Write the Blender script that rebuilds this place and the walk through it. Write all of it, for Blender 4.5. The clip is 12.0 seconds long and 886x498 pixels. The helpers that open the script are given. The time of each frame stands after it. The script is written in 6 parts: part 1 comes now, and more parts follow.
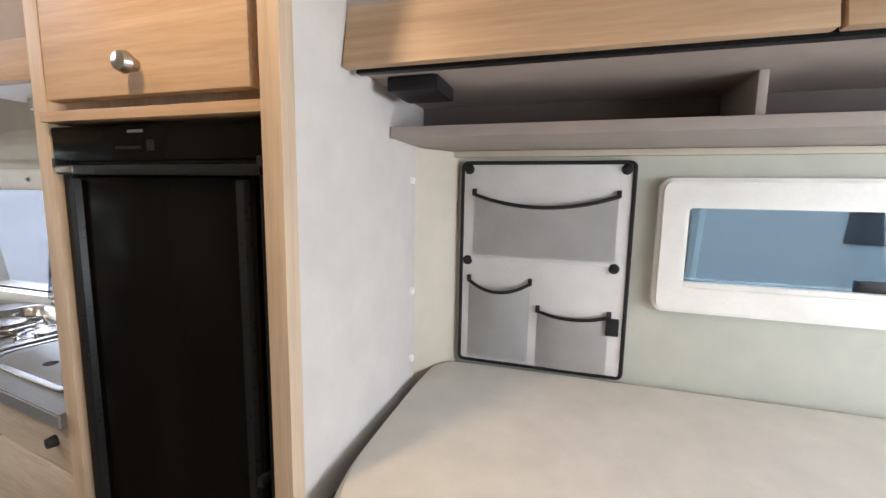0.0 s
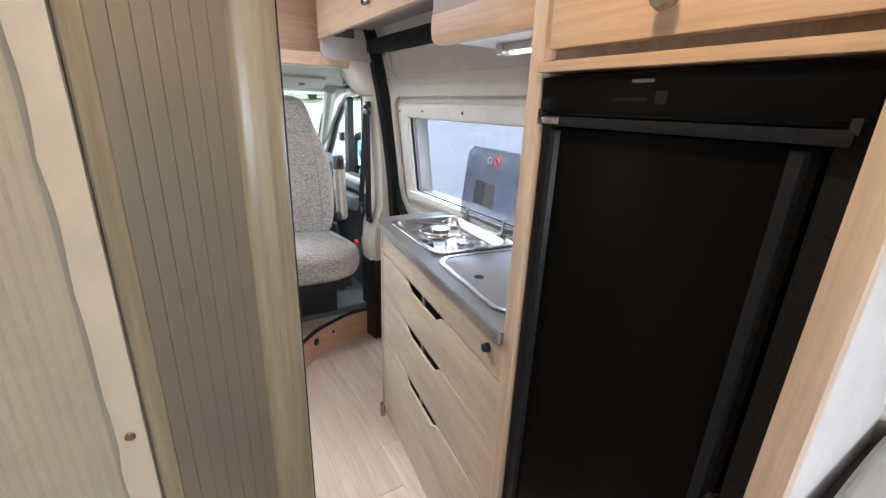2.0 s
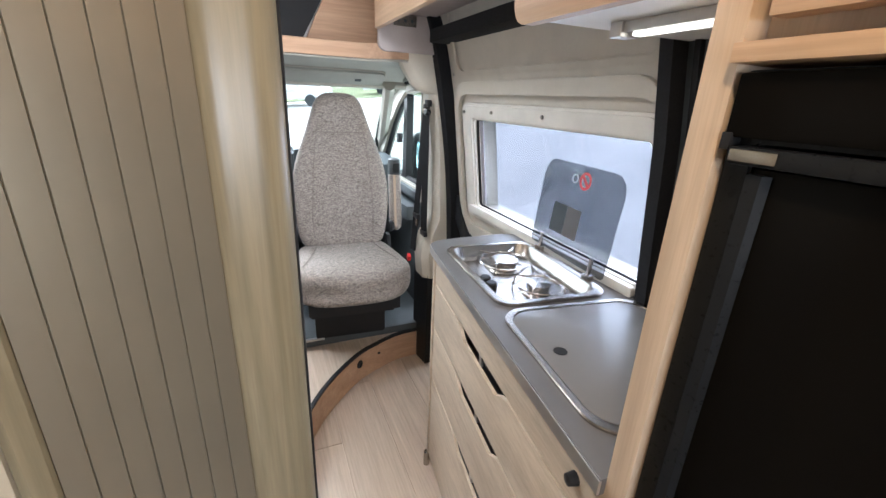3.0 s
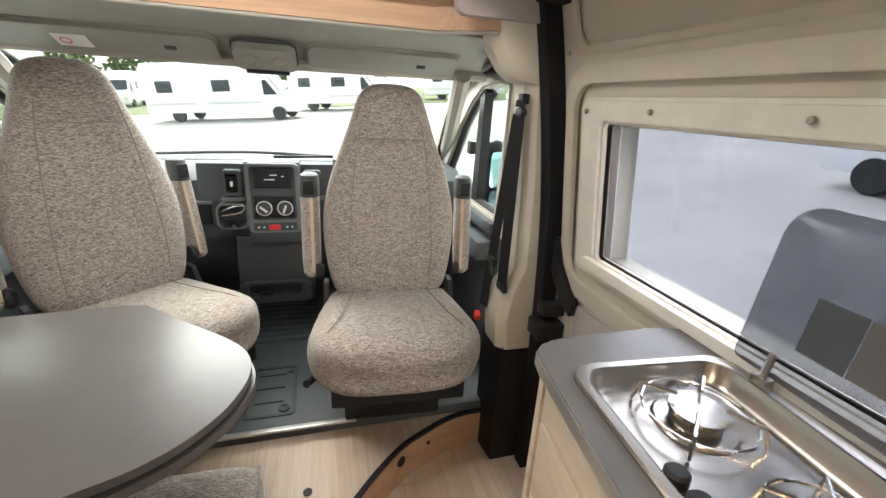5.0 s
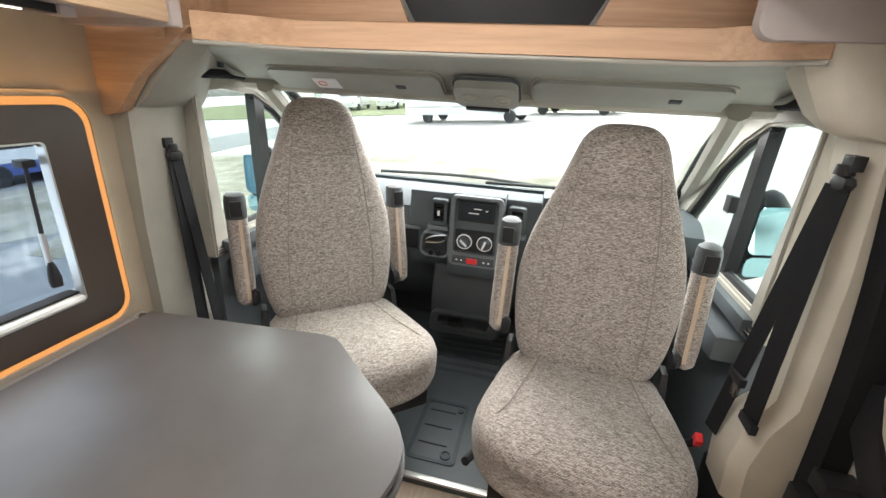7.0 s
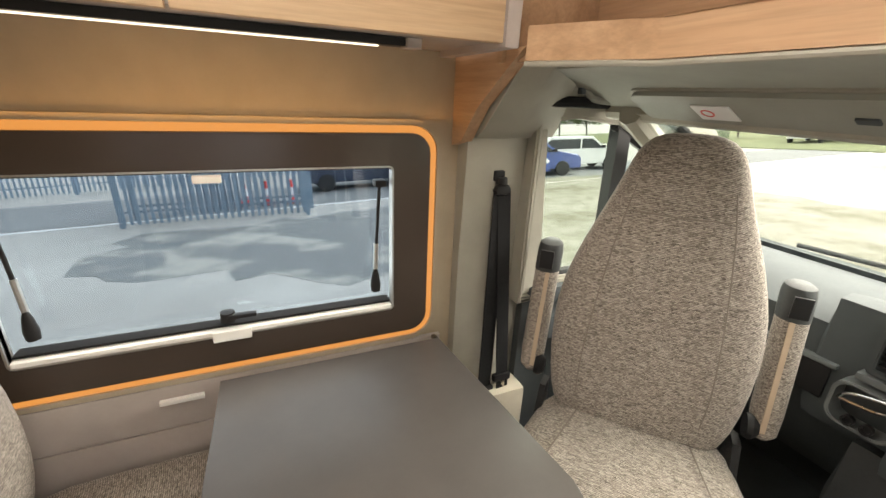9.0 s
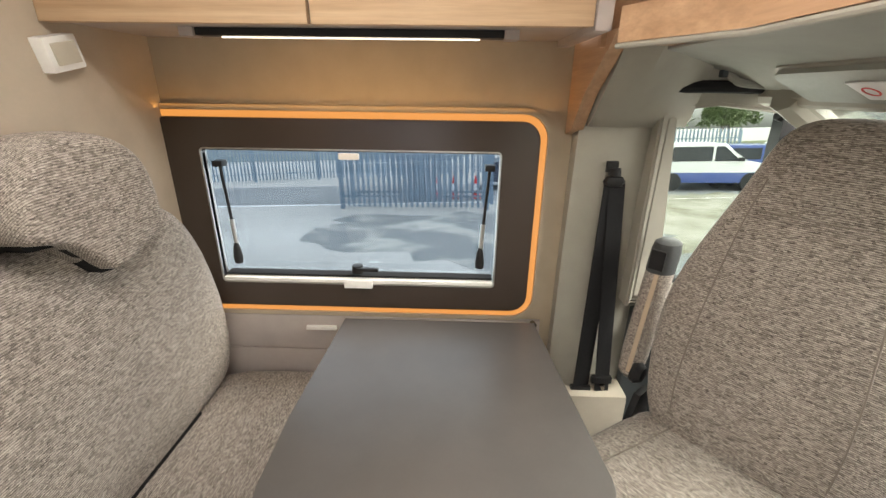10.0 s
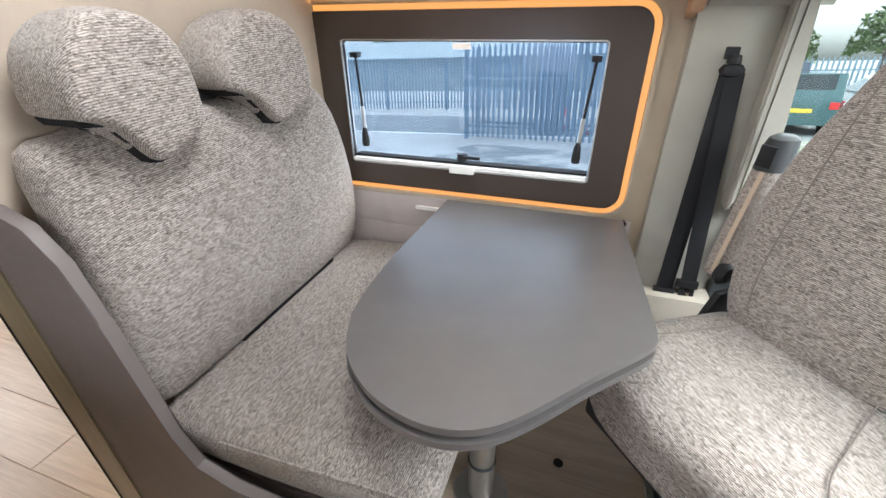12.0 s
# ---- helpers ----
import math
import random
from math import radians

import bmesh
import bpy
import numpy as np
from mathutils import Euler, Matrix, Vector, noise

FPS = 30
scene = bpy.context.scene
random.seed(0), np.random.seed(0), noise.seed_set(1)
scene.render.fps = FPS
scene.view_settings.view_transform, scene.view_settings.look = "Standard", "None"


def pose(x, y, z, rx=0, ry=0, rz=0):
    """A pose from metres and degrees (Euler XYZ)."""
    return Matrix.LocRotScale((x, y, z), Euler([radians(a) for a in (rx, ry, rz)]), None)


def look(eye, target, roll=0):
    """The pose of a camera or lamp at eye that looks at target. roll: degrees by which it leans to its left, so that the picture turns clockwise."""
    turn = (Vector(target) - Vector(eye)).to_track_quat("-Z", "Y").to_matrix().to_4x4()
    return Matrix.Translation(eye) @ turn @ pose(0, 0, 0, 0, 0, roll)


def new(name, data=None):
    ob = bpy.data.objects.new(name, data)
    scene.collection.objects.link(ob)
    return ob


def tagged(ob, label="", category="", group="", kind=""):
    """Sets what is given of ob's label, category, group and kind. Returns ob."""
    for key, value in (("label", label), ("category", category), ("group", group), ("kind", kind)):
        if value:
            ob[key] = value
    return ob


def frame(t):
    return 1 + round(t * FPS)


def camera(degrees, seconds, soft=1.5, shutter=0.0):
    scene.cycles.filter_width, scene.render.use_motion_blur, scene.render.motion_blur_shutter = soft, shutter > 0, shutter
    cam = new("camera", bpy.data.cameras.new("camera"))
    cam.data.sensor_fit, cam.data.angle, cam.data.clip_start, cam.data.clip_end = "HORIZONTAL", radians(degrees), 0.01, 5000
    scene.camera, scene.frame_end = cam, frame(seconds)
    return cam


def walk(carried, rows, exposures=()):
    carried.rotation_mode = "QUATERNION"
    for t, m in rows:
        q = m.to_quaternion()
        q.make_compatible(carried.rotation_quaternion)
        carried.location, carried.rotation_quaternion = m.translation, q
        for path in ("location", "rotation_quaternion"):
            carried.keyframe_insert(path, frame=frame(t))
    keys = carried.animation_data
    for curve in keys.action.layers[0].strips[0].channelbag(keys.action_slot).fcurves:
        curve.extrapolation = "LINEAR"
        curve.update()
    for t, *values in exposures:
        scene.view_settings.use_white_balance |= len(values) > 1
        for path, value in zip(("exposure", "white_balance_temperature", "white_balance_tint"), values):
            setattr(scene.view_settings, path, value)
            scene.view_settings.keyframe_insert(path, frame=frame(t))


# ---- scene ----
cam = camera(93.6, 12.0)
PATH = [
    (0, (-0.029, -0.173, 1.281), (-0.61, 1.723, 1.022), 1.0),
    (0.5, (-0.081, -0.198, 1.263), (-1.024, 1.524, 0.879), 1.5),
    (1, (-0.124, -0.232, 1.271), (-1.371, 1.246, 0.762), 1.9),
    (1.5, (-0.183, -0.248, 1.291), (-1.646, 0.98, 0.698), 2.2),
    (2, (-0.28, -0.225, 1.321), (-1.88, 0.79, 0.679), 2.3),
    (2.5, (-0.437, -0.161, 1.314), (-2.117, 0.696, 0.649), 2.7),
    (3, (-0.554, -0.087, 1.341), (-2.275, 0.677, 0.666), 2.6),
    (3.2, (-0.607, -0.069, 1.347), (-2.338, 0.67, 0.671), 2.6),
    (4.8, (-1.119, 0.031, 1.283), (-2.92, 0.611, 0.633), 3.1),
    (5, (-1.172, 0.046, 1.301), (-2.983, 0.578, 0.639), 3.2),
    (5.5, (-1.299, 0.077, 1.311), (-3.139, 0.463, 0.628), 3.3),
    (6, (-1.415, 0.072, 1.353), (-3.28, 0.24, 0.65), 3.6),
    (6.5, (-1.425, 0.071, 1.384), (-3.292, -0.033, 0.675), 3.5),
    (7, (-1.427, 0.067, 1.404), (-3.252, -0.35, 0.699), 3.2),
    (7.2, (-1.434, 0.065, 1.407), (-3.225, -0.488, 0.71), 3.2),
    (9, (-1.837, -0.035, 1.42), (-2.616, -1.743, 0.731), 2.6),
    (9.5, (-1.914, -0.019, 1.418), (-2.252, -1.858, 0.706), 1.7),
    (10, (-2.022, 0.096, 1.401), (-1.977, -1.774, 0.694), 0.8),
    (10.5, (-2.084, 0.173, 1.391), (-1.767, -1.658, 0.65), 0.2),
    (11, (-2.109, 0.233, 1.373), (-1.633, -1.537, 0.573), -0.3),
    (11.5, (-2.119, 0.271, 1.344), (-1.574, -1.438, 0.46), -0.6),
    (12, (-2.122, 0.276, 1.311), (-1.554, -1.375, 0.336), -0.7),
]
EXPOSURES = [(0.0, 2.75, 5800, 10), (2.5, 3.05, 5450, 10), (5.0, 2.7, 6500, 10), (7.0, 2.72, 6300, 10), (9.0, 2.45, 7300, 10), (10.5, 2.68, 6650, 10), (12.0, 2.92, 5900, 10)]
walk(cam, [(t, look(eye, target, roll)) for t, eye, target, roll in PATH], EXPOSURES)

# ---- world, sun and daylight ----
world = bpy.data.worlds.new("overcast_sky")
scene.world = world
world.use_nodes = True
wn = world.node_tree
sky = wn.nodes.new("ShaderNodeTexSky")
sky.sky_type, sky.sun_disc = "NISHITA", False
sky.sun_elevation, sky.sun_rotation = radians(48), radians(-60)
sky.air_density, sky.dust_density = 1.2, 3.0
# the yard falls away to the dinette side and rises ahead; its horizon leans with it
YARD = pose(-2, 0, -0.70) @ pose(0, 0, 0, 5.0, 2.2, 0) @ pose(2, 0, 0.70)
lean = wn.nodes.new("ShaderNodeMapping")
lean.inputs["Rotation"].default_value = [-radians(5.0), -radians(2.2), 0]
wn.links.new(wn.nodes.new("ShaderNodeTexCoord").outputs["Generated"], lean.inputs[0])
wn.links.new(lean.outputs[0], sky.inputs[0])
pale = wn.nodes.new("ShaderNodeHueSaturation")
pale.inputs["Saturation"].default_value = 0.22
wn.links.new(sky.outputs[0], pale.inputs["Color"])
wn.links.new(pale.outputs[0], wn.nodes["Background"].inputs[0])
wn.nodes["Background"].inputs[1].default_value = 0.15


def lamp(name, kind, energy, colour, m, **settings):
    data = bpy.data.lights.new(name, kind)
    data.energy, data.color = energy, colour
    if kind == "SUN":
        data.angle = settings["angle"]
    if kind == "AREA":
        data.shape, data.size, data.size_y = "RECTANGLE", settings["sx"], settings["sy"]
    if kind == "SPOT":
        data.spot_size, data.spot_blend, data.shadow_soft_size = settings["cone"], 0.8, 0.04
    ob = new(name, data)
    ob.matrix_basis = m
    return ob


lamp("sun", "SUN", 1.2, (1.0, 0.96, 0.9), look((0, 0, 10), (5.0, 3.0, 3.4)), angle=radians(45))
DAY = (1.0, 0.97, 0.92)
lamp("windscreen_daylight", "AREA", 9.5, (1.0, 0.985, 0.955), look((-3.9, -0.16, 1.75), (-2.3, -0.16, 0.9)), sx=1.9, sy=0.9)
lamp("cab_window_daylight_right", "AREA", 0.8, DAY, look((-2.85, 0.80, 1.12), (-2.75, 0.0, 0.9)), sx=0.6, sy=0.4)
lamp("cab_window_daylight_left", "AREA", 0.8, DAY, look((-2.85, -1.12, 1.12), (-2.75, 0.0, 0.9)), sx=0.6, sy=0.4)
lamp("dinette_window_daylight", "AREA", 0.7, DAY, look((-1.74, -1.16, 1.05), (-1.74, 0.0, 0.85)), sx=0.8, sy=0.36)
lamp("door_window_daylight", "AREA", 1.7, DAY, look((-1.5, 0.82, 1.1), (-1.5, 0.0, 0.9)), sx=1.0, sy=0.3)
# Fill from an assumed roof window, added to brighten table and bench.
lamp("assumed_rooflight_fill", "AREA", 1.75, DAY, look((-1.88, -0.25, 1.935), (-1.88, -0.25, 0.5)), sx=0.48, sy=0.38)
lamp("rear_door_daylight", "AREA", 4.8, DAY, look((1.58, -0.16, 1.17), (0.0, -0.1, 0.95)), sx=1.4, sy=0.48)


# ---- materials ----
def mat_new(name):
    m = bpy.data.materials.new(name)
    m.use_nodes = True
    return m, m.node_tree, m.node_tree.nodes["Principled BSDF"]


def ramp(nt, a, b, lo=0.3, hi=0.7):
    r = nt.nodes.new("ShaderNodeValToRGB")
    r.color_ramp.elements[0].color, r.color_ramp.elements[1].color = (*a, 1), (*b, 1)
    r.color_ramp.elements[0].position, r.color_ramp.elements[1].position = lo, hi
    return r


def coords(nt, scale, turn=(0, 0, 0)):
    c, mp = nt.nodes.new("ShaderNodeTexCoord"), nt.nodes.new("ShaderNodeMapping")
    mp.inputs["Scale"].default_value, mp.inputs["Rotation"].default_value = scale, turn
    nt.links.new(c.outputs["Object"], mp.inputs[0])
    return mp


def tex_noise(nt, mp, scale, detail=4, rough=0.55, distortion=0.0):
    n = nt.nodes.new("ShaderNodeTexNoise")
    n.inputs["Scale"].default_value, n.inputs["Detail"].default_value = scale, detail
    n.inputs["Roughness"].default_value, n.inputs["Distortion"].default_value = rough, distortion
    nt.links.new(mp.outputs[0], n.inputs["Vector"])
    return n


def blend(nt, kind, fac, a, b):
    x = nt.nodes.new("ShaderNodeMix")
    x.data_type, x.blend_type = "RGBA", kind
    x.inputs[0].default_value = fac
    nt.links.new(a, x.inputs[6])
    nt.links.new(b, x.inputs[7])
    return x.outputs[2]


def bump(nt, bsdf, height, strength, distance):
    b = nt.nodes.new("ShaderNodeBump")
    b.inputs["Strength"].default_value, b.inputs["Distance"].default_value = strength, distance
    nt.links.new(height, b.inputs["Height"])
    nt.links.new(b.outputs[0], bsdf.inputs["Normal"])


def plain(name, colour, rough=0.5, metal=0.0, vary=0.06, scale=12.0, grain=0.0, grain_scale=900.0, coat=0.0, rough_vary=0.07):
    """Painted, moulded or metal surface: a slight patchiness at two scales and, if asked, a fine grain."""
    m, nt, b = mat_new(name)
    mp = coords(nt, (1, 1, 1))
    n1, n2 = tex_noise(nt, mp, scale, 5), tex_noise(nt, mp, scale * 14, 3)
    r1 = ramp(nt, [max(0, c * (1 - vary)) for c in colour], [min(1, c * (1 + vary)) for c in colour])
    r2 = ramp(nt, (1 - vary * 0.6,) * 3, (1, 1, 1))
    nt.links.new(n1.outputs[0], r1.inputs[0])
    nt.links.new(n2.outputs[0], r2.inputs[0])
    nt.links.new(blend(nt, "MULTIPLY", 1.0, r1.outputs[0], r2.outputs[0]), b.inputs["Base Color"])
    rr = ramp(nt, (max(0.02, rough - rough_vary),) * 3, (min(1, rough + rough_vary),) * 3)
    nt.links.new(n2.outputs[0], rr.inputs[0])
    nt.links.new(rr.outputs[0], b.inputs["Roughness"])
    b.inputs["Metallic"].default_value, b.inputs["Coat Weight"].default_value = metal, coat
    if grain:
        bump(nt, b, tex_noise(nt, mp, grain_scale, 2).outputs[0], grain, 0.0006)
    return m


def wood(name, dark, light, along="x", rough=0.45, plank=False):
    """Oak-look laminate: long streaks along one axis, finer pores, a few broad bands."""
    m, nt, b = mat_new(name)
    s = {"x": (1.2, 26, 26), "y": (26, 1.2, 26), "z": (26, 26, 1.2)}[along]
    mp, mf = coords(nt, s), coords(nt, tuple(v * 5 for v in s))
    n1, n2 = tex_noise(nt, mp, 1.0, 6, 0.6, 0.6), tex_noise(nt, mf, 1.0, 3, 0.7)
    r1, r2 = ramp(nt, dark, light, 0.28, 0.72), ramp(nt, (0.86,) * 3, (1, 1, 1), 0.35, 0.6)
    nt.links.new(n1.outputs[0], r1.inputs[0])
    nt.links.new(n2.outputs[0], r2.inputs[0])
    out = blend(nt, "MULTIPLY", 1.0, r1.outputs[0], r2.outputs[0])
    if plank:
        info = nt.nodes.new("ShaderNodeObjectInfo")
        r3 = ramp(nt, (0.84, 0.83, 0.82), (1, 1, 1), 0.0, 1.0)
        nt.links.new(info.outputs["Random"], r3.inputs[0])
        out = blend(nt, "MULTIPLY", 1.0, out, r3.outputs[0])
    nt.links.new(out, b.inputs["Base Color"])
    b.inputs["Roughness"].default_value = rough
    bump(nt, b, n2.outputs[0], 0.12, 0.0005)
    return m


def tweed(name, dark, light, facing):
    """Two-tone upholstery weave: fine rows of short yarns of mixed tone lying across the seat; facing: 1 or -1 along x."""
    m, nt, b = mat_new(name)
    yarn = nt.nodes.new("ShaderNodeTexVoronoi")
    yarn.feature = "F1"
    yarn.inputs["Scale"].default_value, yarn.inputs["Randomness"].default_value = 1.0, 0.9
    nt.links.new(coords(nt, (450, 170, 450)).outputs[0], yarn.inputs["Vector"])
    slub = tex_noise(nt, coords(nt, (300, 38, 300)), 1.0, 4, 0.7)
    wear = tex_noise(nt, coords(nt, (1, 1, 1)), 7.0, 3)
    # rows run across the seat and follow it over its front and top edges
    place, across = nt.nodes.new("ShaderNodeTexCoord"), nt.nodes.new("ShaderNodeVectorMath")
    across.operation, across.inputs[1].default_value = "DOT_PRODUCT", (-facing * 1450.0, 25.0, 1450.0)
    nt.links.new(place.outputs["Object"], across.inputs[0])
    wobble = nt.nodes.new("ShaderNodeMath")
    wobble.operation, wobble.inputs[1].default_value = "MULTIPLY_ADD", 2.2
    nt.links.new(slub.outputs[0], wobble.inputs[0])
    nt.links.new(across.outputs["Value"], wobble.inputs[2])
    row = nt.nodes.new("ShaderNodeMath")
    row.operation = "SINE"
    nt.links.new(wobble.outputs[0], row.inputs[0])
    bw = nt.nodes.new("ShaderNodeRGBToBW")
    nt.links.new(yarn.outputs["Color"], bw.inputs[0])
    half_slub, tone = nt.nodes.new("ShaderNodeMath"), nt.nodes.new("ShaderNodeMath")
    half_slub.operation, half_slub.inputs[1].default_value = "MULTIPLY", 0.55
    nt.links.new(slub.outputs[0], half_slub.inputs[0])
    tone.operation, tone.inputs[1].default_value = "MULTIPLY_ADD", 0.45
    nt.links.new(bw.outputs[0], tone.inputs[0])
    nt.links.new(half_slub.outputs[0], tone.inputs[2])
    r1 = ramp(nt, dark, light, 0.27, 0.70)
    nt.links.new(tone.outputs[0], r1.inputs[0])
    up = nt.nodes.new("ShaderNodeMath")
    up.operation, up.inputs[1].default_value, up.inputs[2].default_value = "MULTIPLY_ADD", 0.5, 0.5
    nt.links.new(row.outputs[0], up.inputs[0])
    gap = ramp(nt, (0.50, 0.485, 0.47), (1, 1, 1), 0.0, 0.6)
    nt.links.new(up.outputs[0], gap.inputs[0])
    r2 = ramp(nt, (0.9, 0.89, 0.88), (1, 1, 1), 0.3, 0.7)
    nt.links.new(wear.outputs[0], r2.inputs[0])
    woven = blend(nt, "MULTIPLY", 1.0, r1.outputs[0], gap.outputs[0])
    nt.links.new(blend(nt, "MULTIPLY", 1.0, woven, r2.outputs[0]), b.inputs["Base Color"])
    b.inputs["Roughness"].default_value, b.inputs["Sheen Weight"].default_value = 0.95, 0.15
    b.inputs["Specular IOR Level"].default_value = 0.2
    bump(nt, b, up.outputs[0], 0.5, 0.0010)
    return m


def glass(name, tint, gloss=0.02):
    """Window pane: clear, tinted light passes straight, with a faint mirror."""
    m = bpy.data.materials.new(name)
    m.use_nodes = True
    nt = m.node_tree
    nt.nodes.clear()
    out, mix = nt.nodes.new("ShaderNodeOutputMaterial"), nt.nodes.new("ShaderNodeMixShader")
    tr, gl, fr = nt.nodes.new("ShaderNodeBsdfTransparent"), nt.nodes.new("ShaderNodeBsdfGlossy"), nt.nodes.new("ShaderNodeLayerWeight")
    tr.inputs[0].default_value, gl.inputs["Roughness"].default_value = (*tint, 1), 0.02
    up, add = nt.nodes.new("ShaderNodeMath"), nt.nodes.new("ShaderNodeMath")
    up.operation, up.inputs[1].default_value = "POWER", 5.0
    add.operation, add.inputs[1].default_value, add.inputs[2].default_value = "MULTIPLY_ADD", 0.5, gloss
    nt.links.new(fr.outputs["Facing"], up.inputs[0])
    nt.links.new(up.outputs[0], add.inputs[0])
    nt.links.new(add.outputs[0], mix.inputs[0])
    nt.links.new(tr.outputs[0], mix.inputs[1])
    nt.links.new(gl.outputs[0], mix.inputs[2])
    nt.links.new(mix.outputs[0], out.inputs[0])
    return m


def glow(name, colour, strength):
    m, nt, b = mat_new(name)
    b.inputs["Base Color"].default_value = (0.05, 0.05, 0.05, 1)
    b.inputs["Emission Color"].default_value, b.inputs["Emission Strength"].default_value = (*colour, 1), strength
    return m


OAK = wood("oak_laminate", (0.42, 0.275, 0.16), (0.58, 0.415, 0.27), "x")
OAK_Y = wood("oak_laminate_across", (0.40, 0.235, 0.135), (0.55, 0.355, 0.22), "y")
OAK_Z = wood("oak_laminate_upright", (0.44, 0.325, 0.22), (0.59, 0.47, 0.345), "z")
PALE_OAK = wood("pale_oak_drawer", (0.42, 0.33, 0.235), (0.58, 0.475, 0.35), "x")
PLANK = wood("vinyl_plank", (0.56, 0.44, 0.33), (0.75, 0.615, 0.48), "x", 0.4, True)
TWEED = tweed("grey_brown_tweed", (0.125, 0.107, 0.094), (0.53, 0.472, 0.42), 1)
BENCH_TWEED = tweed("grey_brown_bench_tweed", (0.125, 0.107, 0.094), (0.53, 0.472, 0.42), -1)
SEAM = plain("dark_thread_seam", (0.19, 0.162, 0.14), 0.9)
DARK_DASH = plain("charcoal_dash_plastic", (0.028, 0.031, 0.033), 0.6, grain=0.3)
TRIM_GREY = plain("teal_grey_dash_bezel", (0.135, 0.15, 0.155), 0.55, grain=0.3)
CREAM = plain("cream_moulded_plastic", (0.52, 0.475, 0.39), 0.5, grain=0.25)
CREAM_DARK = plain("stone_coloured_trim", (0.32, 0.305, 0.26), 0.6, grain=0.2)
WALL = plain("beige_wall_lining", (0.36, 0.295, 0.215), 0.75, grain=0.3, grain_scale=500)
GREIGE = plain("grey_wall_board", (0.54, 0.515, 0.49), 0.7, grain=0.35, grain_scale=420)
SAGE = plain("pale_green_grey_lining", (0.47, 0.48, 0.425), 0.75, grain=0.25)
WHITE = plain("white_plastic", (0.80, 0.79, 0.76), 0.4)
OFFWHITE = plain("warm_white_window_frame", (0.66, 0.62, 0.545), 0.45)
VISOR = plain("visor_grey_vinyl", (0.27, 0.275, 0.245), 0.6, grain=0.3)
HEADLINER = plain("headliner_felt", (0.30, 0.305, 0.27), 0.9, grain=0.4, grain_scale=700)
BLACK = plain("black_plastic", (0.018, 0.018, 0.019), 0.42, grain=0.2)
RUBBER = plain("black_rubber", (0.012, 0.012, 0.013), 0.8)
for dull in (BLACK, RUBBER):
    dull.node_tree.nodes["Principled BSDF"].inputs["Specular IOR Level"].default_value = 0.2
FRIDGE = plain("black_gloss_fridge", (0.004, 0.0035, 0.003), 0.16, rough_vary=0.03)
FRIDGE.node_tree.nodes["Principled BSDF"].inputs["Specular IOR Level"].default_value = 0.06
TAN = plain("tan_piping", (0.46, 0.35, 0.255), 0.7)
FRIDGE_FRAME = plain("charcoal_fridge_frame", (0.011, 0.012, 0.0135), 0.32)
FRIDGE_FRAME.node_tree.nodes["Principled BSDF"].inputs["Specular IOR Level"].default_value = 0.15
DASH = plain("dark_grey_dash", (0.070, 0.080, 0.085), 0.70, grain=0.4)
DASH.node_tree.nodes["Principled BSDF"].inputs["Specular IOR Level"].default_value = 0.2
MAT = plain("grey_rubber_mat", (0.075, 0.085, 0.09), 0.6, grain=0.3)
STEEL = plain("brushed_steel", (0.40, 0.37, 0.335), 0.26, 1.0, vary=0.01, rough_vary=0.004)
MUTED = plain("muted_grey_print", (0.09, 0.09, 0.09), 0.4)
BULK = plain("cream_partition_lining", (0.47, 0.395, 0.310), 0.75, grain=0.3, grain_scale=500)
CHROME = plain("chrome", (0.72, 0.70, 0.67), 0.12, 1.0, vary=0.0, rough_vary=0.01)
ALU = plain("satin_aluminium", (0.55, 0.54, 0.52), 0.35, 0.9)
TABLE = plain("graphite_laminate", (0.10, 0.092, 0.088), 0.33, rough_vary=0.03)
WORKTOP = plain("grey_worktop", (0.10, 0.095, 0.092), 0.38)
SLATE = plain("slate_grey_pillar", (0.045, 0.055, 0.062), 0.5, grain=0.2)
BLIND = plain("lavender_grey_blind_guide", (0.33, 0.32, 0.35), 0.5)
SINK_LID = plain("grey_glass_lid", (0.13, 0.125, 0.12), 0.30, vary=0.01, scale=3.0, rough_vary=0.002)
DARKPANEL = plain("dark_brown_window_surround", (0.05, 0.037, 0.030), 0.24, rough_vary=0.02, vary=0.03)
MAUVE = plain("mauve_grey_laminate", (0.40, 0.35, 0.325), 0.6)
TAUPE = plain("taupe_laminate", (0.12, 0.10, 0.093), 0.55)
LINEN = plain("white_mattress_cover", (0.70, 0.67, 0.625), 0.9, grain=0.6, grain_scale=350)
FABRIC = plain("pale_grey_pocket_cloth", (0.62, 0.605, 0.60), 0.9, grain=0.5, grain_scale=600)
TAMBOUR = plain("champagne_tambour_slat", (0.225, 0.20, 0.152), 0.36, 0.45, vary=0.03, rough_vary=0.03)
COLUMN = wood("striped_column_laminate", (0.15, 0.125, 0.075), (0.29, 0.25, 0.165), "z", 0.3)
RIBBED = plain("olive_beige_ribbed_lining", (0.34, 0.295, 0.215), 0.8, grain=0.4, grain_scale=300)
CURTAIN = plain("cream_blind_cloth", (0.46, 0.40, 0.30), 0.85, grain=0.6, grain_scale=300)
RED = plain("red_plastic", (0.65, 0.03, 0.03), 0.4)
AMBER = glow("amber_led", (1.0, 0.40, 0.085), 0.14)
WHITE_LED = glow("warm_white_led", (1.0, 0.86, 0.68), 0.5)
SCREEN = plain("dark_screen", (0.02, 0.024, 0.03), 0.15)
PRINT = plain("white_print", (0.75, 0.75, 0.75), 0.5)
WINDSCREEN = glass("windscreen_glass", (0.79, 0.82, 0.80))
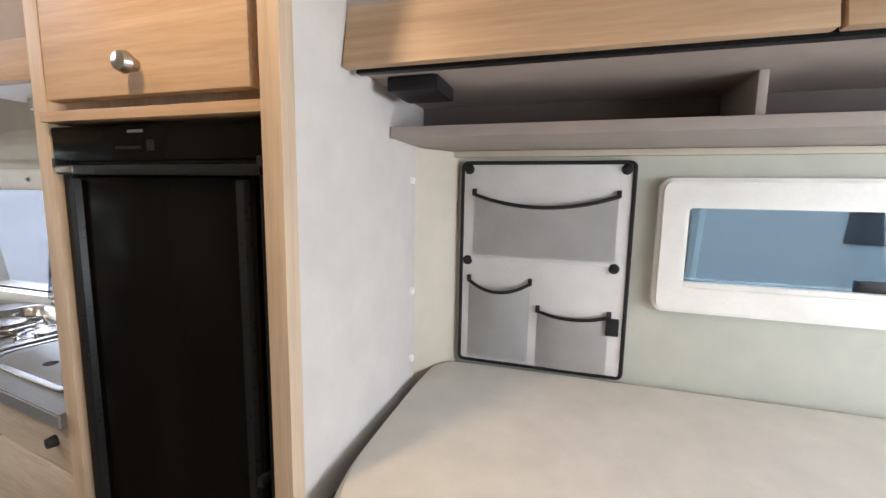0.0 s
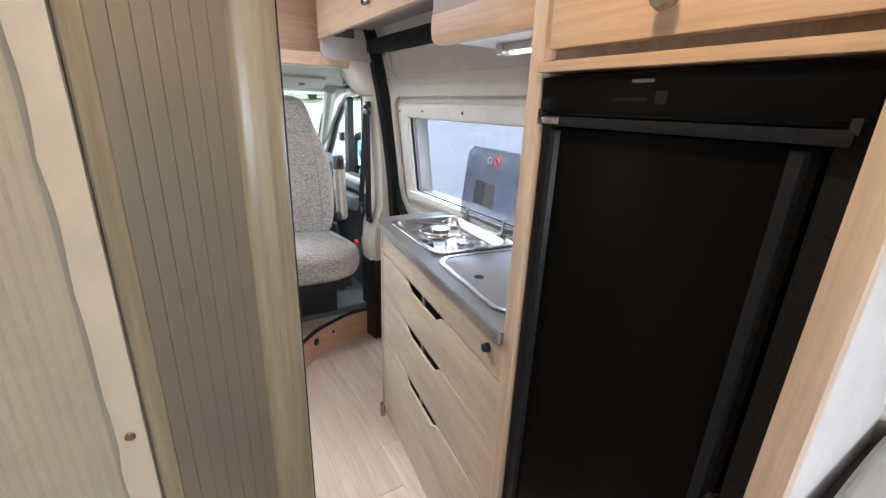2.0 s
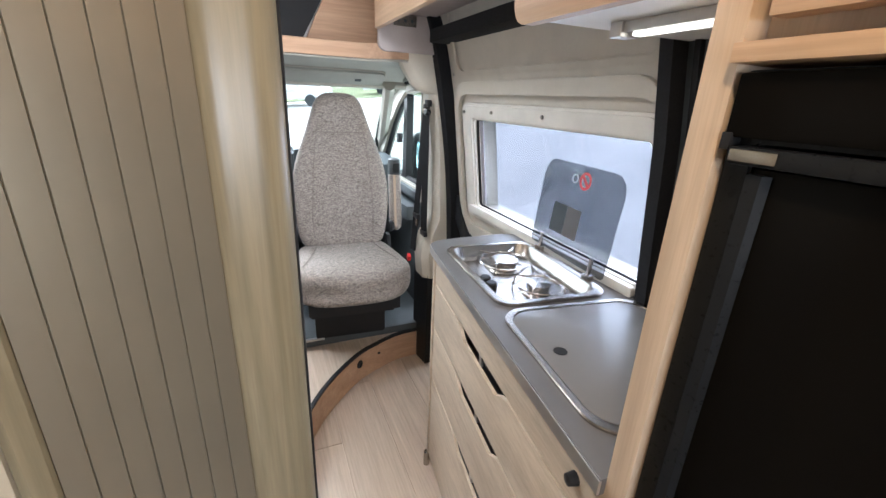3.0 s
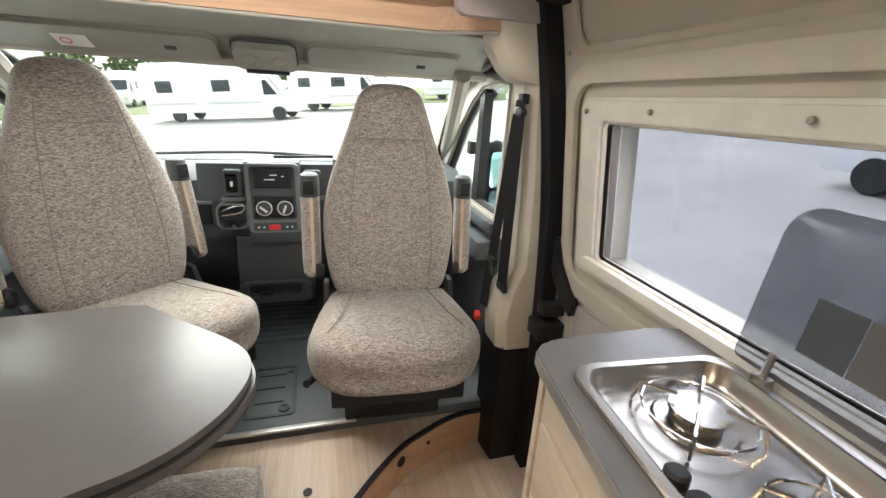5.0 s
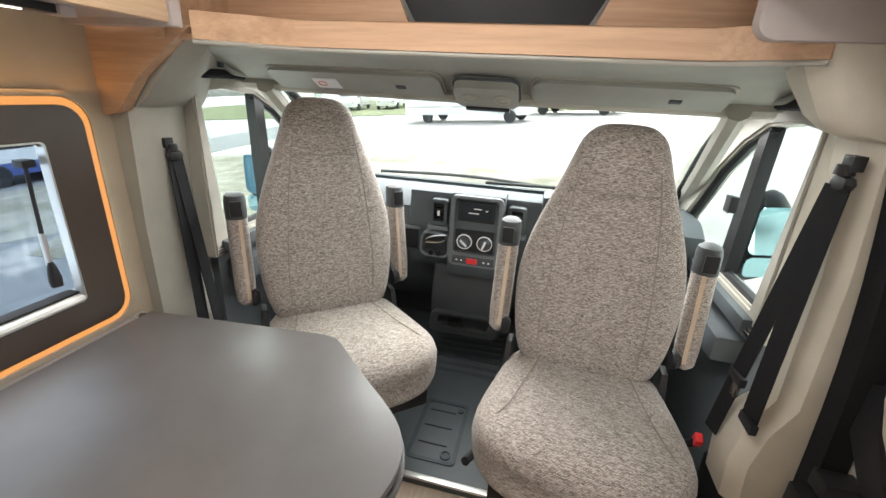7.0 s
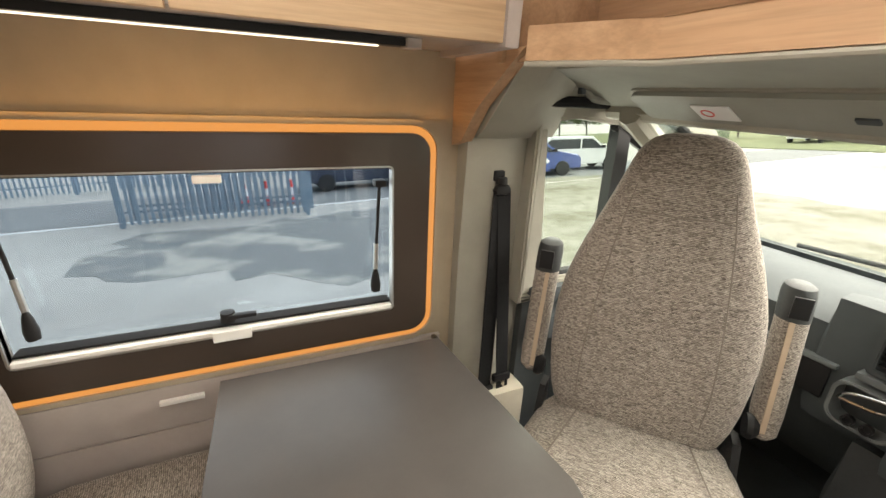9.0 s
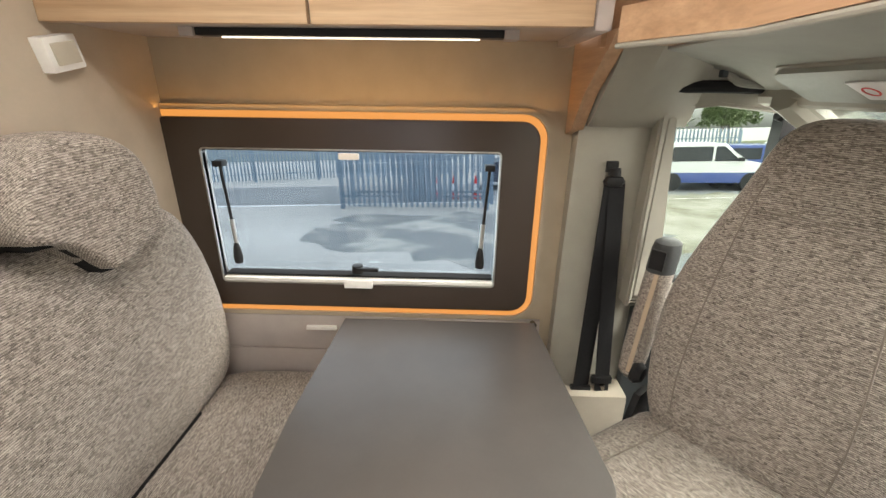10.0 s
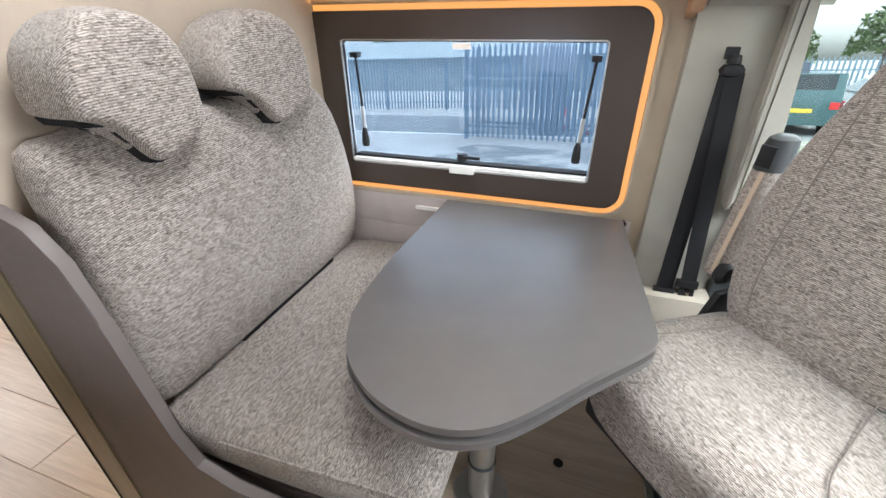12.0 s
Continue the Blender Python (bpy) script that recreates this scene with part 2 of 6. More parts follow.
CAB_GLASS = glass("cab_side_glass", (0.62, 0.67, 0.65))
ACRYLIC = glass("tinted_acrylic_pane", (0.44, 0.495, 0.545), 0.03)
MILKY = glass("pale_acrylic_pane", (0.43, 0.45, 0.49))
SMOKED = glass("smoked_hob_lid", (0.52, 0.53, 0.55))
# Teal tint puts the reflection of the van's blue side into the glass.
TEAL_REFLECTION = plain("mirror", (0.50, 0.78, 0.84), 0.03, 1.0, vary=0.0, rough_vary=0.005)


# ---- mesh helpers ----
def thing(name, base, label, category, group="", kind=""):
    e = new(name)
    e.location = base
    e.empty_display_size = 0.05
    return tagged(e, label, category, group, kind)


def part(name, bm, material, parent=None, label="", smooth=True):
    """Link a bmesh, built in world metres, as one mesh object under a thing or a part."""
    me = bpy.data.meshes.new(name)
    bmesh.ops.recalc_face_normals(bm, faces=bm.faces)
    bm.to_mesh(me)
    bm.free()
    me.materials.append(material)
    if smooth:
        me.shade_smooth()
        me.set_sharp_from_angle(angle=radians(38))
    ob = new(name, me)
    if parent:
        ob.parent = parent
        if parent.type == "EMPTY":
            ob.matrix_parent_inverse = parent.matrix_basis.inverted()
    return tagged(ob, label)


def solo(name, bm, material, label, category="", kind="", group=""):
    return tagged(part(name, bm, material), label, category, group, kind)


def bevelled(bm, width, seg=2):
    if width:
        bmesh.ops.bevel(bm, geom=bm.edges[:], offset=width, segments=seg, profile=0.7, affect="EDGES", clamp_overlap=True)
    return bm


def box(x0, x1, y0, y1, z0, z1, bev=0.0, seg=2, into=None):
    bm = bmesh.new()
    x0, x1, y0, y1, z0, z1 = min(x0, x1), max(x0, x1), min(y0, y1), max(y0, y1), min(z0, z1), max(z0, z1)
    v = [bm.verts.new((x, y, z)) for z in (z0, z1) for x, y in ((x0, y0), (x1, y0), (x1, y1), (x0, y1))]
    for f in ((3, 2, 1, 0), (4, 5, 6, 7), (0, 1, 5, 4), (1, 2, 6, 5), (2, 3, 7, 6), (3, 0, 4, 7)):
        bm.faces.new([v[i] for i in f])
    bevelled(bm, bev, seg)
    return join(into, bm) if into else bm


def join(a, b):
    """Add the mesh b to the mesh a."""
    me = bpy.data.meshes.new("tmp")
    b.to_mesh(me)
    b.free()
    a.from_mesh(me)
    bpy.data.meshes.remove(me)
    return a


def prism(points, axis, a, b, bev=0.0, seg=2):
    """A polygon drawn in the plane across an axis, pushed from a to b along it. Points: x: (y, z); y: (x, z); z: (x, y)."""
    bm = bmesh.new()
    put = {"x": lambda p, c: (c, p[0], p[1]), "y": lambda p, c: (p[0], c, p[1]), "z": lambda p, c: (p[0], p[1], c)}[axis]
    lo, hi = [bm.verts.new(put(p, a)) for p in points], [bm.verts.new(put(p, b)) for p in points]
    n = len(points)
    for i in range(n):
        bm.faces.new((lo[i], lo[(i + 1) % n], hi[(i + 1) % n], hi[i]))
    caps = [bm.faces.new(lo[::-1]), bm.faces.new(hi)]
    if bev:
        bmesh.ops.bevel(bm, geom=[e for f in caps for e in f.edges], offset=bev, segments=seg, profile=0.7, affect="EDGES", clamp_overlap=True)
    return bm


def rounded(x0, x1, y0, y1, r, n=5):
    """A rounded rectangle; r: one radius or four, counter-clockwise from (x0, y0)."""
    rs = (r,) * 4 if isinstance(r, (int, float)) else r
    pts = []
    for (cx, cy, sx, sy, a0), q in zip(((x0, y0, 1, 1, 180), (x1, y0, -1, 1, 270), (x1, y1, -1, -1, 0), (x0, y1, 1, -1, 90)), rs):
        q = max(q, 0.0005)
        for i in range(n + 1):
            a = radians(a0 + 90 * i / n)
            pts.append((cx + sx * q + q * math.cos(a), cy + sy * q + q * math.sin(a)))
    return pts


def ring_frame(outer, inner, axis, a, b, bev=0.0):
    """A frame between two outlines with the same number of points, pushed from a to b."""
    bm = bmesh.new()
    put = {"x": lambda p, c: (c, p[0], p[1]), "y": lambda p, c: (p[0], c, p[1]), "z": lambda p, c: (p[0], p[1], c)}[axis]
    rows = [[bm.verts.new(put(p, c)) for p in ps] for ps, c in ((outer, a), (outer, b), (inner, b), (inner, a))]
    n = len(outer)
    for k in range(4):
        for i in range(n):
            bm.faces.new((rows[k][i], rows[k][(i + 1) % n], rows[(k + 1) % 4][(i + 1) % n], rows[(k + 1) % 4][i]))
    if bev:
        edges = [e for e in bm.edges if (e.verts[0] in rows[1] and e.verts[1] in rows[1]) or (e.verts[0] in rows[2] and e.verts[1] in rows[2])]
        bmesh.ops.bevel(bm, geom=edges, offset=bev, segments=2, affect="EDGES", clamp_overlap=True)
    return bm


def loft(rings, caps=True):
    bm = bmesh.new()
    vs = [[bm.verts.new(p) for p in r] for r in rings]
    n = len(rings[0])
    for a, b in zip(vs, vs[1:]):
        for i in range(n):
            bm.faces.new((a[i], a[(i + 1) % n], b[(i + 1) % n], b[i]))
    if caps:
        bm.faces.new(vs[0][::-1])
        bm.faces.new(vs[-1])
    return bm


def tube(path, radius, n=8, closed=False):
    """A round bar along a path of points."""
    pts = [Vector(p) for p in path]
    rings = []
    side = None
    for i, p in enumerate(pts):
        a = pts[(i - 1) % len(pts)] if closed or i else p
        b = pts[(i + 1) % len(pts)] if closed or i < len(pts) - 1 else p
        d = (b - a).normalized()
        if side is None:
            side = d.orthogonal().normalized()
        side = (side - d * side.dot(d)).normalized()
        up = d.cross(side)
        rings.append([p + radius * (side * math.cos(2 * math.pi * k / n) + up * math.sin(2 * math.pi * k / n)) for k in range(n)])
    if closed:
        bm = loft(rings + [rings[0]], False)
        bmesh.ops.remove_doubles(bm, verts=bm.verts, dist=1e-5)
        return bm
    return loft(rings)


def strap(path, width, thick, across):
    """A flat band along a path; across: the direction of its width."""
    w = Vector(across).normalized() * width / 2
    rings = []
    pts = [Vector(p) for p in path]
    for i, p in enumerate(pts):
        d = (pts[min(i + 1, len(pts) - 1)] - pts[max(i - 1, 0)]).normalized()
        n = d.cross(w).normalized() * thick / 2
        rings.append([p - w - n, p + w - n, p + w + n, p - w + n])
    return loft(rings)


def disc(centre, radius, depth, axis="z", n=24, bev=0.0):
    c = Vector(centre)
    k = "xyz".index(axis)
    o = [c[i] for i in range(3) if i != k]
    return prism([(o[0] + radius * math.cos(2 * math.pi * i / n), o[1] + radius * math.sin(2 * math.pi * i / n)) for i in range(n)], axis, c[k], c[k] + depth, bev)


def lathe(profile, centre, axis="z", n=24):
    """Turn (radius, height) pairs about an axis through centre."""
    c = Vector(centre)
    rings = []
    for r, h in profile:
        ring = []
        for i in range(n):
            a = 2 * math.pi * i / n
            u, v = max(r, 1e-4) * math.cos(a), max(r, 1e-4) * math.sin(a)
            ring.append(c + Vector({"x": (h, u, v), "y": (u, h, v), "z": (u, v, h)}[axis]))
        rings.append(ring)
    return loft(rings)


def smooth_path(points, steps=6):
    """A Catmull-Rom line through the points."""
    ps = [Vector(p) for p in points]
    out = []
    for i in range(len(ps) - 1):
        a, b, c, d = ps[max(i - 1, 0)], ps[i], ps[i + 1], ps[min(i + 2, len(ps) - 1)]
        for k in range(steps):
            t = k / steps
            out.append(0.5 * ((2 * b) + (c - a) * t + (2 * a - 5 * b + 4 * c - d) * t * t + (3 * b - a - 3 * c + d) * t ** 3))
    return out + [ps[-1]]


def moved(bm, m):
    bmesh.ops.transform(bm, matrix=m, verts=bm.verts)
    return bm


def holed_plate(outer, hole, z0, z1):
    """A flat plate with an opening, both drawn in x and y."""
    bm = bmesh.new()
    for pts in (outer, hole):
        vs = [bm.verts.new((p[0], p[1], z1)) for p in pts]
        for a, b in zip(vs, vs[1:] + vs[:1]):
            bm.edges.new((a, b))
    bmesh.ops.triangle_fill(bm, use_beauty=True, use_dissolve=False, edges=bm.edges[:])
    top = bm.faces[:]
    r = bmesh.ops.extrude_face_region(bm, geom=top)
    bmesh.ops.translate(bm, vec=(0, 0, z0 - z1), verts=[v for v in r["geom"] if isinstance(v, bmesh.types.BMVert)])
    return bm


def pillow(bm, levels=2):
    """Round a coarse cage off into an upholstered form."""
    me = bpy.data.meshes.new("cage")
    bm.to_mesh(me)
    bm.free()
    ob = bpy.data.objects.new("cage", me)
    scene.collection.objects.link(ob)
    mod = ob.modifiers.new("soft", "SUBSURF")
    mod.levels = mod.render_levels = levels
    dg = bpy.context.evaluated_depsgraph_get()
    out = bmesh.new()
    out.from_mesh(ob.evaluated_get(dg).to_mesh())
    bpy.data.objects.remove(ob)
    bpy.data.meshes.remove(me)
    return out


# ---- the van's shell ----
# x runs to the rear, the cab lies at negative x; y is positive on the door side; z from the aisle floor.
def structure(name, bm, material, label=""):
    return tagged(part(name, bm, material), label, "", "", "structure")


floor = structure("floor", box(-2.44, 1.6, -1.1, 0.92, -0.06, -0.004), PLANK, "pale oak vinyl plank floor of the aisle")

STEP_EDGE = [p.to_2d() for p in smooth_path([(-2.42, 0.66, 0), (-2.41, 0.50, 0), (-2.35, 0.357, 0), (-2.28, 0.245, 0), (-2.13, 0.10, 0), (-1.98, 0.0, 0), (-1.80, -0.08, 0), (-1.60, -0.10, 0), (-1.12, -0.10, 0)])]
step = thing("platform_step", (-2.0, -0.4, 0), "raised dinette platform with a curved oak riser", "step", kind="structure")
part("platform", prism([(p.x, p.y) for p in STEP_EDGE] + [(-1.12, -1.08), (-2.44, -1.08), (-2.44, 0.66)], "z", 0.0, 0.15), OAK_Y, step)
part("platform_top", prism([(p.x, p.y) for p in STEP_EDGE] + [(-1.12, -1.08), (-2.436, -1.08), (-2.436, 0.66)], "z", 0.1505, 0.16), PLANK, step)
part("edge_trim", strap([(p.x, p.y, 0.158) for p in STEP_EDGE], 0.012, 0.016, (0, 0, 1)), BLACK, step, "dark rubber edge trim")
for t0, r in ((0.36, 0.020), (0.24, 0.007)):
    p, q = STEP_EDGE[int(t0 * 48)], STEP_EDGE[int(t0 * 48) + 1]
    d = (q - p).normalized()
    n = Vector((-d.y, d.x))
    m = Matrix.Translation((p.x, p.y, 0.095)) @ Vector((n.x, n.y, 0)).to_track_quat("Z", "Y").to_matrix().to_4x4()
    part("socket", moved(lathe([(r, -0.003), (r, 0.004), (r * 0.7, 0.005), (r * 0.6, 0.001), (0.0, 0.001)], (0, 0, 0)), m), BLACK, step, "black socket in the riser")

# right flank behind the bed, with an opening for the rear window
bm = box(-0.40, 1.6, 0.845, 0.93, 0, 1.095)
for b in ((-0.40, 1.6, 0.845, 0.93, 1.265, 1.95), (-0.40, 0.205, 0.845, 0.93, 1.095, 1.265), (0.90, 1.6, 0.845, 0.93, 1.095, 1.265)):
    box(*b, into=bm)
structure("wall_right_rear", bm, SAGE, "pale green grey lined side wall above the bed")
structure("pillar_right_rear", prism([(-0.372, 0.72), (-0.30, 0.845), (-0.372, 0.845)], "z", 0.0, 1.385), CREAM, "cream corner moulding")
bm = box(1.6, 1.66, -1.1, 0.93, 0, 1.0)
for b in ((1.6, 1.66, -1.1, 0.93, 1.5, 1.95), (1.6, 1.66, -1.1, -0.85, 1.0, 1.5), (1.6, 1.66, 0.62, 0.93, 1.0, 1.5), (1.6, 1.66, -0.19, -0.09, 1.0, 1.5)):
    box(*b, into=bm)
structure("wall_rear", bm, SAGE, "pale lined rear doors with two windows")
# left flank
bm = box(-2.34, 1.6, -1.16, -1.06, 0, 0.80)
for b in ((-2.34, 1.6, -1.16, -1.06, 1.31, 1.95), (-1.25, 1.6, -1.16, -1.06, 0.80, 1.31), (-2.34, -2.235, -1.16, -1.06, 0.80, 1.31)):
    box(*b, into=bm)
structure("wall_left", bm, WALL, "beige lined side wall of the dinette")
bm = box(-2.85, -2.13, -1.16, 0.93, 1.90, 1.95)
for b in ((-1.63, 1.66, -1.16, 0.93, 1.90, 1.95), (-2.13, -1.63, -1.16, -0.45, 1.90, 1.95), (-2.13, -1.63, -0.05, 0.93, 1.90, 1.95)):
    box(*b, into=bm)
structure("ceiling", bm, WHITE, "pale flat ceiling")
# Assumed roof window, never in view; added to light the dinette from above.
assumed_rooflight = thing("window_3", (-1.88, -0.25, 1.90), "assumed roof window, out of view, lighting the dinette from above", "window", kind="structure")
part("frame", ring_frame(rounded(-2.16, -1.60, -0.48, -0.02, 0.03), rounded(-2.125, -1.635, -0.445, -0.055, 0.02), "z", 1.884, 1.8995, 0.003), WHITE, assumed_rooflight)
part("pane", box(-2.16, -1.60, -0.48, -0.02, 1.953, 1.957), MILKY, assumed_rooflight).visible_shadow = False
# bathroom front wall behind the bench
structure("bulkhead", box(-1.235, -1.19, -1.06, -0.07, 0.16, 1.90, 0.004), BULK, "beige textured partition behind the bench")

# ---- sliding side door ----
DOOR = [(0.0, 0.775), (0.52, 0.770), (0.93, 0.750), (1.277, 0.706), (1.58, 0.645), (1.90, 0.52)]


def door_y(z):
    for (z0, y0), (z1, y1) in zip(DOOR, DOOR[1:]):
        if z <= z1:
            return y0 + (y1 - y0) * (z - z0) / (z1 - z0)
    return DOOR[-1][1]


def on_door(x0, x1, z0, z1, r, proud, thick, inner=None, bev=0.0):
    """A rounded plate or frame lying on the lining of the door between two heights."""
    lean = math.atan2(door_y(z0) - door_y(z1), z1 - z0)
    h = (z1 - z0) / math.cos(lean)
    m = Matrix.Translation((0, door_y(z0), z0)) @ Matrix.Rotation(lean, 4, "X")
    o = rounded(x0, x1, 0, h, r)
    if inner is None:
        return moved(prism(o, "y", -proud - thick, -proud, bev), m)
    i0, i1, j0, j1, ri = inner
    k = h / (z1 - z0)
    return moved(ring_frame(o, rounded(i0, i1, (j0 - z0) * k, (j1 - z0) * k, ri), "y", -proud, -proud - thick, bev), m)


side_door = thing("door_1", (-1.55, 0.77, 0.02), "closed sliding side door with cream moulded lining", "door", kind="structure")
bm = bmesh.new()
for (z0, y0), (z1, y1) in zip(DOOR, DOOR[1:]):
    for x0, x1 in (((-2.31, -2.06), (-1.215, -1.19)) if abs(z0 - 0.93) < 0.01 else ((-2.31, -1.19),)):
        join(bm, prism([(y0, z0), (y0 + 0.08, z0), (y1 + 0.08, z1), (y1, z1)], "x", x0, x1))
part("lining", bm, CREAM, side_door)
part("window_frame", on_door(-2.15, -1.20, 0.875, 1.335, 0.03, 0.004, 0.018, (-2.062, -1.218, 0.933, 1.276, 0.014), 0.008), OFFWHITE, side_door, "warm white window frame")
part("recess_bead", on_door(-2.225, -1.192, 0.78, 1.41, 0.085, 0.0, 0.014, (-2.185, -1.196, 0.835, 1.365, 0.065), 0.010), CREAM, side_door)
part("upper_bead", on_door(-2.20, -1.192, 1.43, 1.72, 0.06, 0.0, 0.006, (-2.175, -1.20, 1.452, 1.70, 0.05), 0.004), CREAM, side_door)
part("pane", on_door(-2.06, -1.22, 0.935, 1.274, 0.01, -0.010, 0.004), MILKY, side_door, "milky tinted acrylic pane").visible_shadow = False
part("blind_edge", on_door(-2.056, -2.030, 0.94, 1.268, 0.003, -0.008, 0.004), BLIND, side_door, "lavender grey blind guide")
part("pane_seal", on_door(-2.066, -1.214, 0.929, 1.280, 0.014, -0.003, 0.006, (-2.059, -1.221, 0.936, 1.273, 0.012)), BLACK, side_door)
part("sill", on_door(-2.09, -1.21, 0.905, 0.933, 0.008, 0.028, 0.016, None, 0.004), OFFWHITE, side_door)
for x, z in ((-1.83, 1.392), (-1.45, 1.385), (-2.12, 1.30), (-1.90, 1.305), (-1.60, 1.305), (-2.235, 1.33), (-2.24, 1.12), (-2.24, 1.22), (-2.245, 0.98), (-2.235, 1.44), (-2.12, 0.79), (-1.98, 0.70)):
    part("screw_cap", moved(lathe([(0.0, 0.004), (0.005, 0.003), (0.006, 0.0), (0.006, -0.002)], (0, 0, 0)), Matrix.Translation((x, door_y(z) - (0.030 if x > -2.2 and 1.27 < z < 1.34 else 0.001), z)) @ Matrix.Rotation(radians(90), 4, "X")), CREAM_DARK, side_door)
part("lower_panel", on_door(-2.13, -1.20, 0.30, 0.76, 0.01, 0.0, 0.012, None, 0.003), MAUVE, side_door, "mauve grey lower panel")
part("door_stop", box(-2.27, -2.19, 0.675, 0.765, 0.60, 0.655, 0.008), BLACK, side_door)
part("door_stop", box(-2.25, -2.20, 0.69, 0.765, 0.68, 0.72, 0.006), BLACK, side_door)
part("corner_bracket", prism([(-2.27, 0.93), (-2.225, 0.93), (-2.205, 0.86), (-2.16, 0.80), (-2.12, 0.765), (-2.13, 0.72), (-2.19, 0.745), (-2.27, 0.83)], "y", 0.725, 0.75, 0.003), BLACK, side_door, "black corner bracket")
# black rubber door seal, running up the rear edge of the pillar
seal = [(x, door_y(z) - 0.03, z) for x, z in ((-2.283, 0.0), (-2.283, 0.16), (-2.283, 0.5), (-2.283, 0.93), (-2.283, 1.277), (-2.29, 1.58), (-2.30, 1.75))]
structure("door_seal", strap(smooth_path(seal, 4), 0.052, 0.05, (1, 0, 0)), RUBBER, "black rubber seal of the side door")
structure("door_track", box(-2.27, -1.19, 0.575, 0.66, 1.552, 1.60, 0.006), RUBBER, "black sliding door track")
structure("seal_rear", strap([(-1.178, door_y(z) - 0.022, z) for z in (0.0, 0.9, 1.277, 1.58, 1.75)], 0.03, 0.05, (1, 0, 0)), RUBBER, "black rubber seal on the rear edge of the side door")
bm = bmesh.new()
for (z0, y0), (z1, y1) in zip(DOOR, DOOR[1:]):
    join(bm, prism([(y0 - 0.008, z0), (y0 + 0.08, z0), (y1 + 0.08, z1), (y1 - 0.008, z1)], "x", -1.162, -0.40))
structure("pillar_side", bm, SLATE, "slate grey body pillar behind the side door")
structure("pillar_rib", strap([(-1.135, door_y(z) - 0.014, z) for z in (0.0, 0.9, 1.277, 1.58, 1.75)], 0.012, 0.012, (1, 0, 0)), RUBBER, "black edge strip on the pillar")

# ---- rear window over the bed ----
rw = thing("window_1", (0.55, 0.845, 1.03), "white framed bedroom window with tinted pane", "window", kind="structure")
part("frame", ring_frame(rounded(0.15, 0.96, 1.035, 1.325, 0.025), rounded(0.21, 0.90, 1.10, 1.262, 0.008), "y", 0.845, 0.818, 0.008), WHITE, rw)
part("pane", box(0.207, 0.903, 0.875, 0.880, 1.097, 1.264), ACRYLIC, rw).visible_shadow = False
part("blind_bar", box(0.21, 0.90, 0.822, 0.838, 1.088, 1.104, 0.003), WHITE, rw)
part("stay", tube([(0.215, 0.85, 1.245), (0.212, 0.85, 1.12)], 0.006), BLACK, rw)
part("catch", box(0.52, 0.58, 0.84, 0.86, 1.10, 1.125, 0.006), BLACK, rw)

# ---- dinette window ----
dw = thing("window_2", (-1.74, -1.06, 0.855), "tinted hinged window in a dark surround edged with amber light", "window", kind="structure")
part("surround", ring_frame(rounded(-2.25, -1.10, 0.77, 1.33, 0.05), rounded(-2.147, -1.33, 0.855, 1.245, 0.01), "y", -1.058, -1.040, 0.004), DARKPANEL, dw, "dark brown gloss surround")
part("light_band", ring_frame(rounded(-2.268, -1.10, 0.752, 1.348, 0.065), rounded(-2.251, -1.10, 0.769, 1.331, 0.05), "y", -1.059, -1.050), AMBER, dw, "glowing amber light band")
part("light_lip", ring_frame(rounded(-2.283, -1.10, 0.737, 1.363, 0.078), rounded(-2.269, -1.10, 0.751, 1.349, 0.066), "y", -1.0595, -1.046, 0.004), WALL, dw)
part("frame", ring_frame(rounded(-2.150, -1.326, 0.850, 1.252, 0.012), rounded(-2.146, -1.330, 0.856, 1.248, 0.010), "y", -1.066, -1.037, 0.001), ALU, dw, "slim pale window rim")
part("sill", box(-2.143, -1.333, -1.068, -1.034, 0.8565, 0.868, 0.003), WHITE, dw, "white sill of the roller blind")
part("sill", box(-2.143, -1.333, -1.085, -1.050, 0.870, 0.876, 0.002), RUBBER, dw)
part("pane", box(-2.234, -1.251, -1.105, -1.100, 0.802, 1.308), ACRYLIC, dw, "blue tinted acrylic pane").visible_shadow = False
for x, sx in ((-2.122, 1), (-1.356, -1)):
    stay = part("stay", tube([(x, -1.075, 1.20), (x + 0.012 * sx, -1.068, 1.03)], 0.0045), BLACK, dw, "black window stay")
    part("slider", tube([(x + 0.012 * sx, -1.068, 1.04), (x + 0.018 * sx, -1.062, 0.93)], 0.0065), ALU, stay)
    part("knob", lathe([(0.0, -0.02), (0.012, -0.018), (0.014, 0.0), (0.010, 0.03), (0.005, 0.045)], (x + 0.018 * sx, -1.058, 0.925)), BLACK, stay)
    part("hinge", box(x - 0.014, x + 0.014, -1.09, -1.06, 1.195, 1.212, 0.003), BLACK, stay)
catch = part("catch", lathe([(0.0, 0.012), (0.016, 0.01), (0.018, -0.012), (0.0, -0.014)], (-1.735, -1.06, 0.895), "z"), BLACK, dw, "black window catch")
part("lever", box(-1.80, -1.735, -1.055, -1.04, 0.892, 0.902, 0.003), BLACK, catch)
part("blind_grip", box(-1.785, -1.70, -1.04, -1.022, 0.845, 0.872, 0.004), WHITE, dw, "white blind grip")
part("blind_grip", box(-1.765, -1.71, -1.04, -1.026, 1.226, 1.243, 0.004), WHITE, dw, "white blind grip")
lamp("surround_glow", "AREA", 0.04, (1.0, 0.50, 0.14), look((-1.75, -1.035, 1.352), (-1.75, -0.98, 1.60)), sx=1.1, sy=0.012)

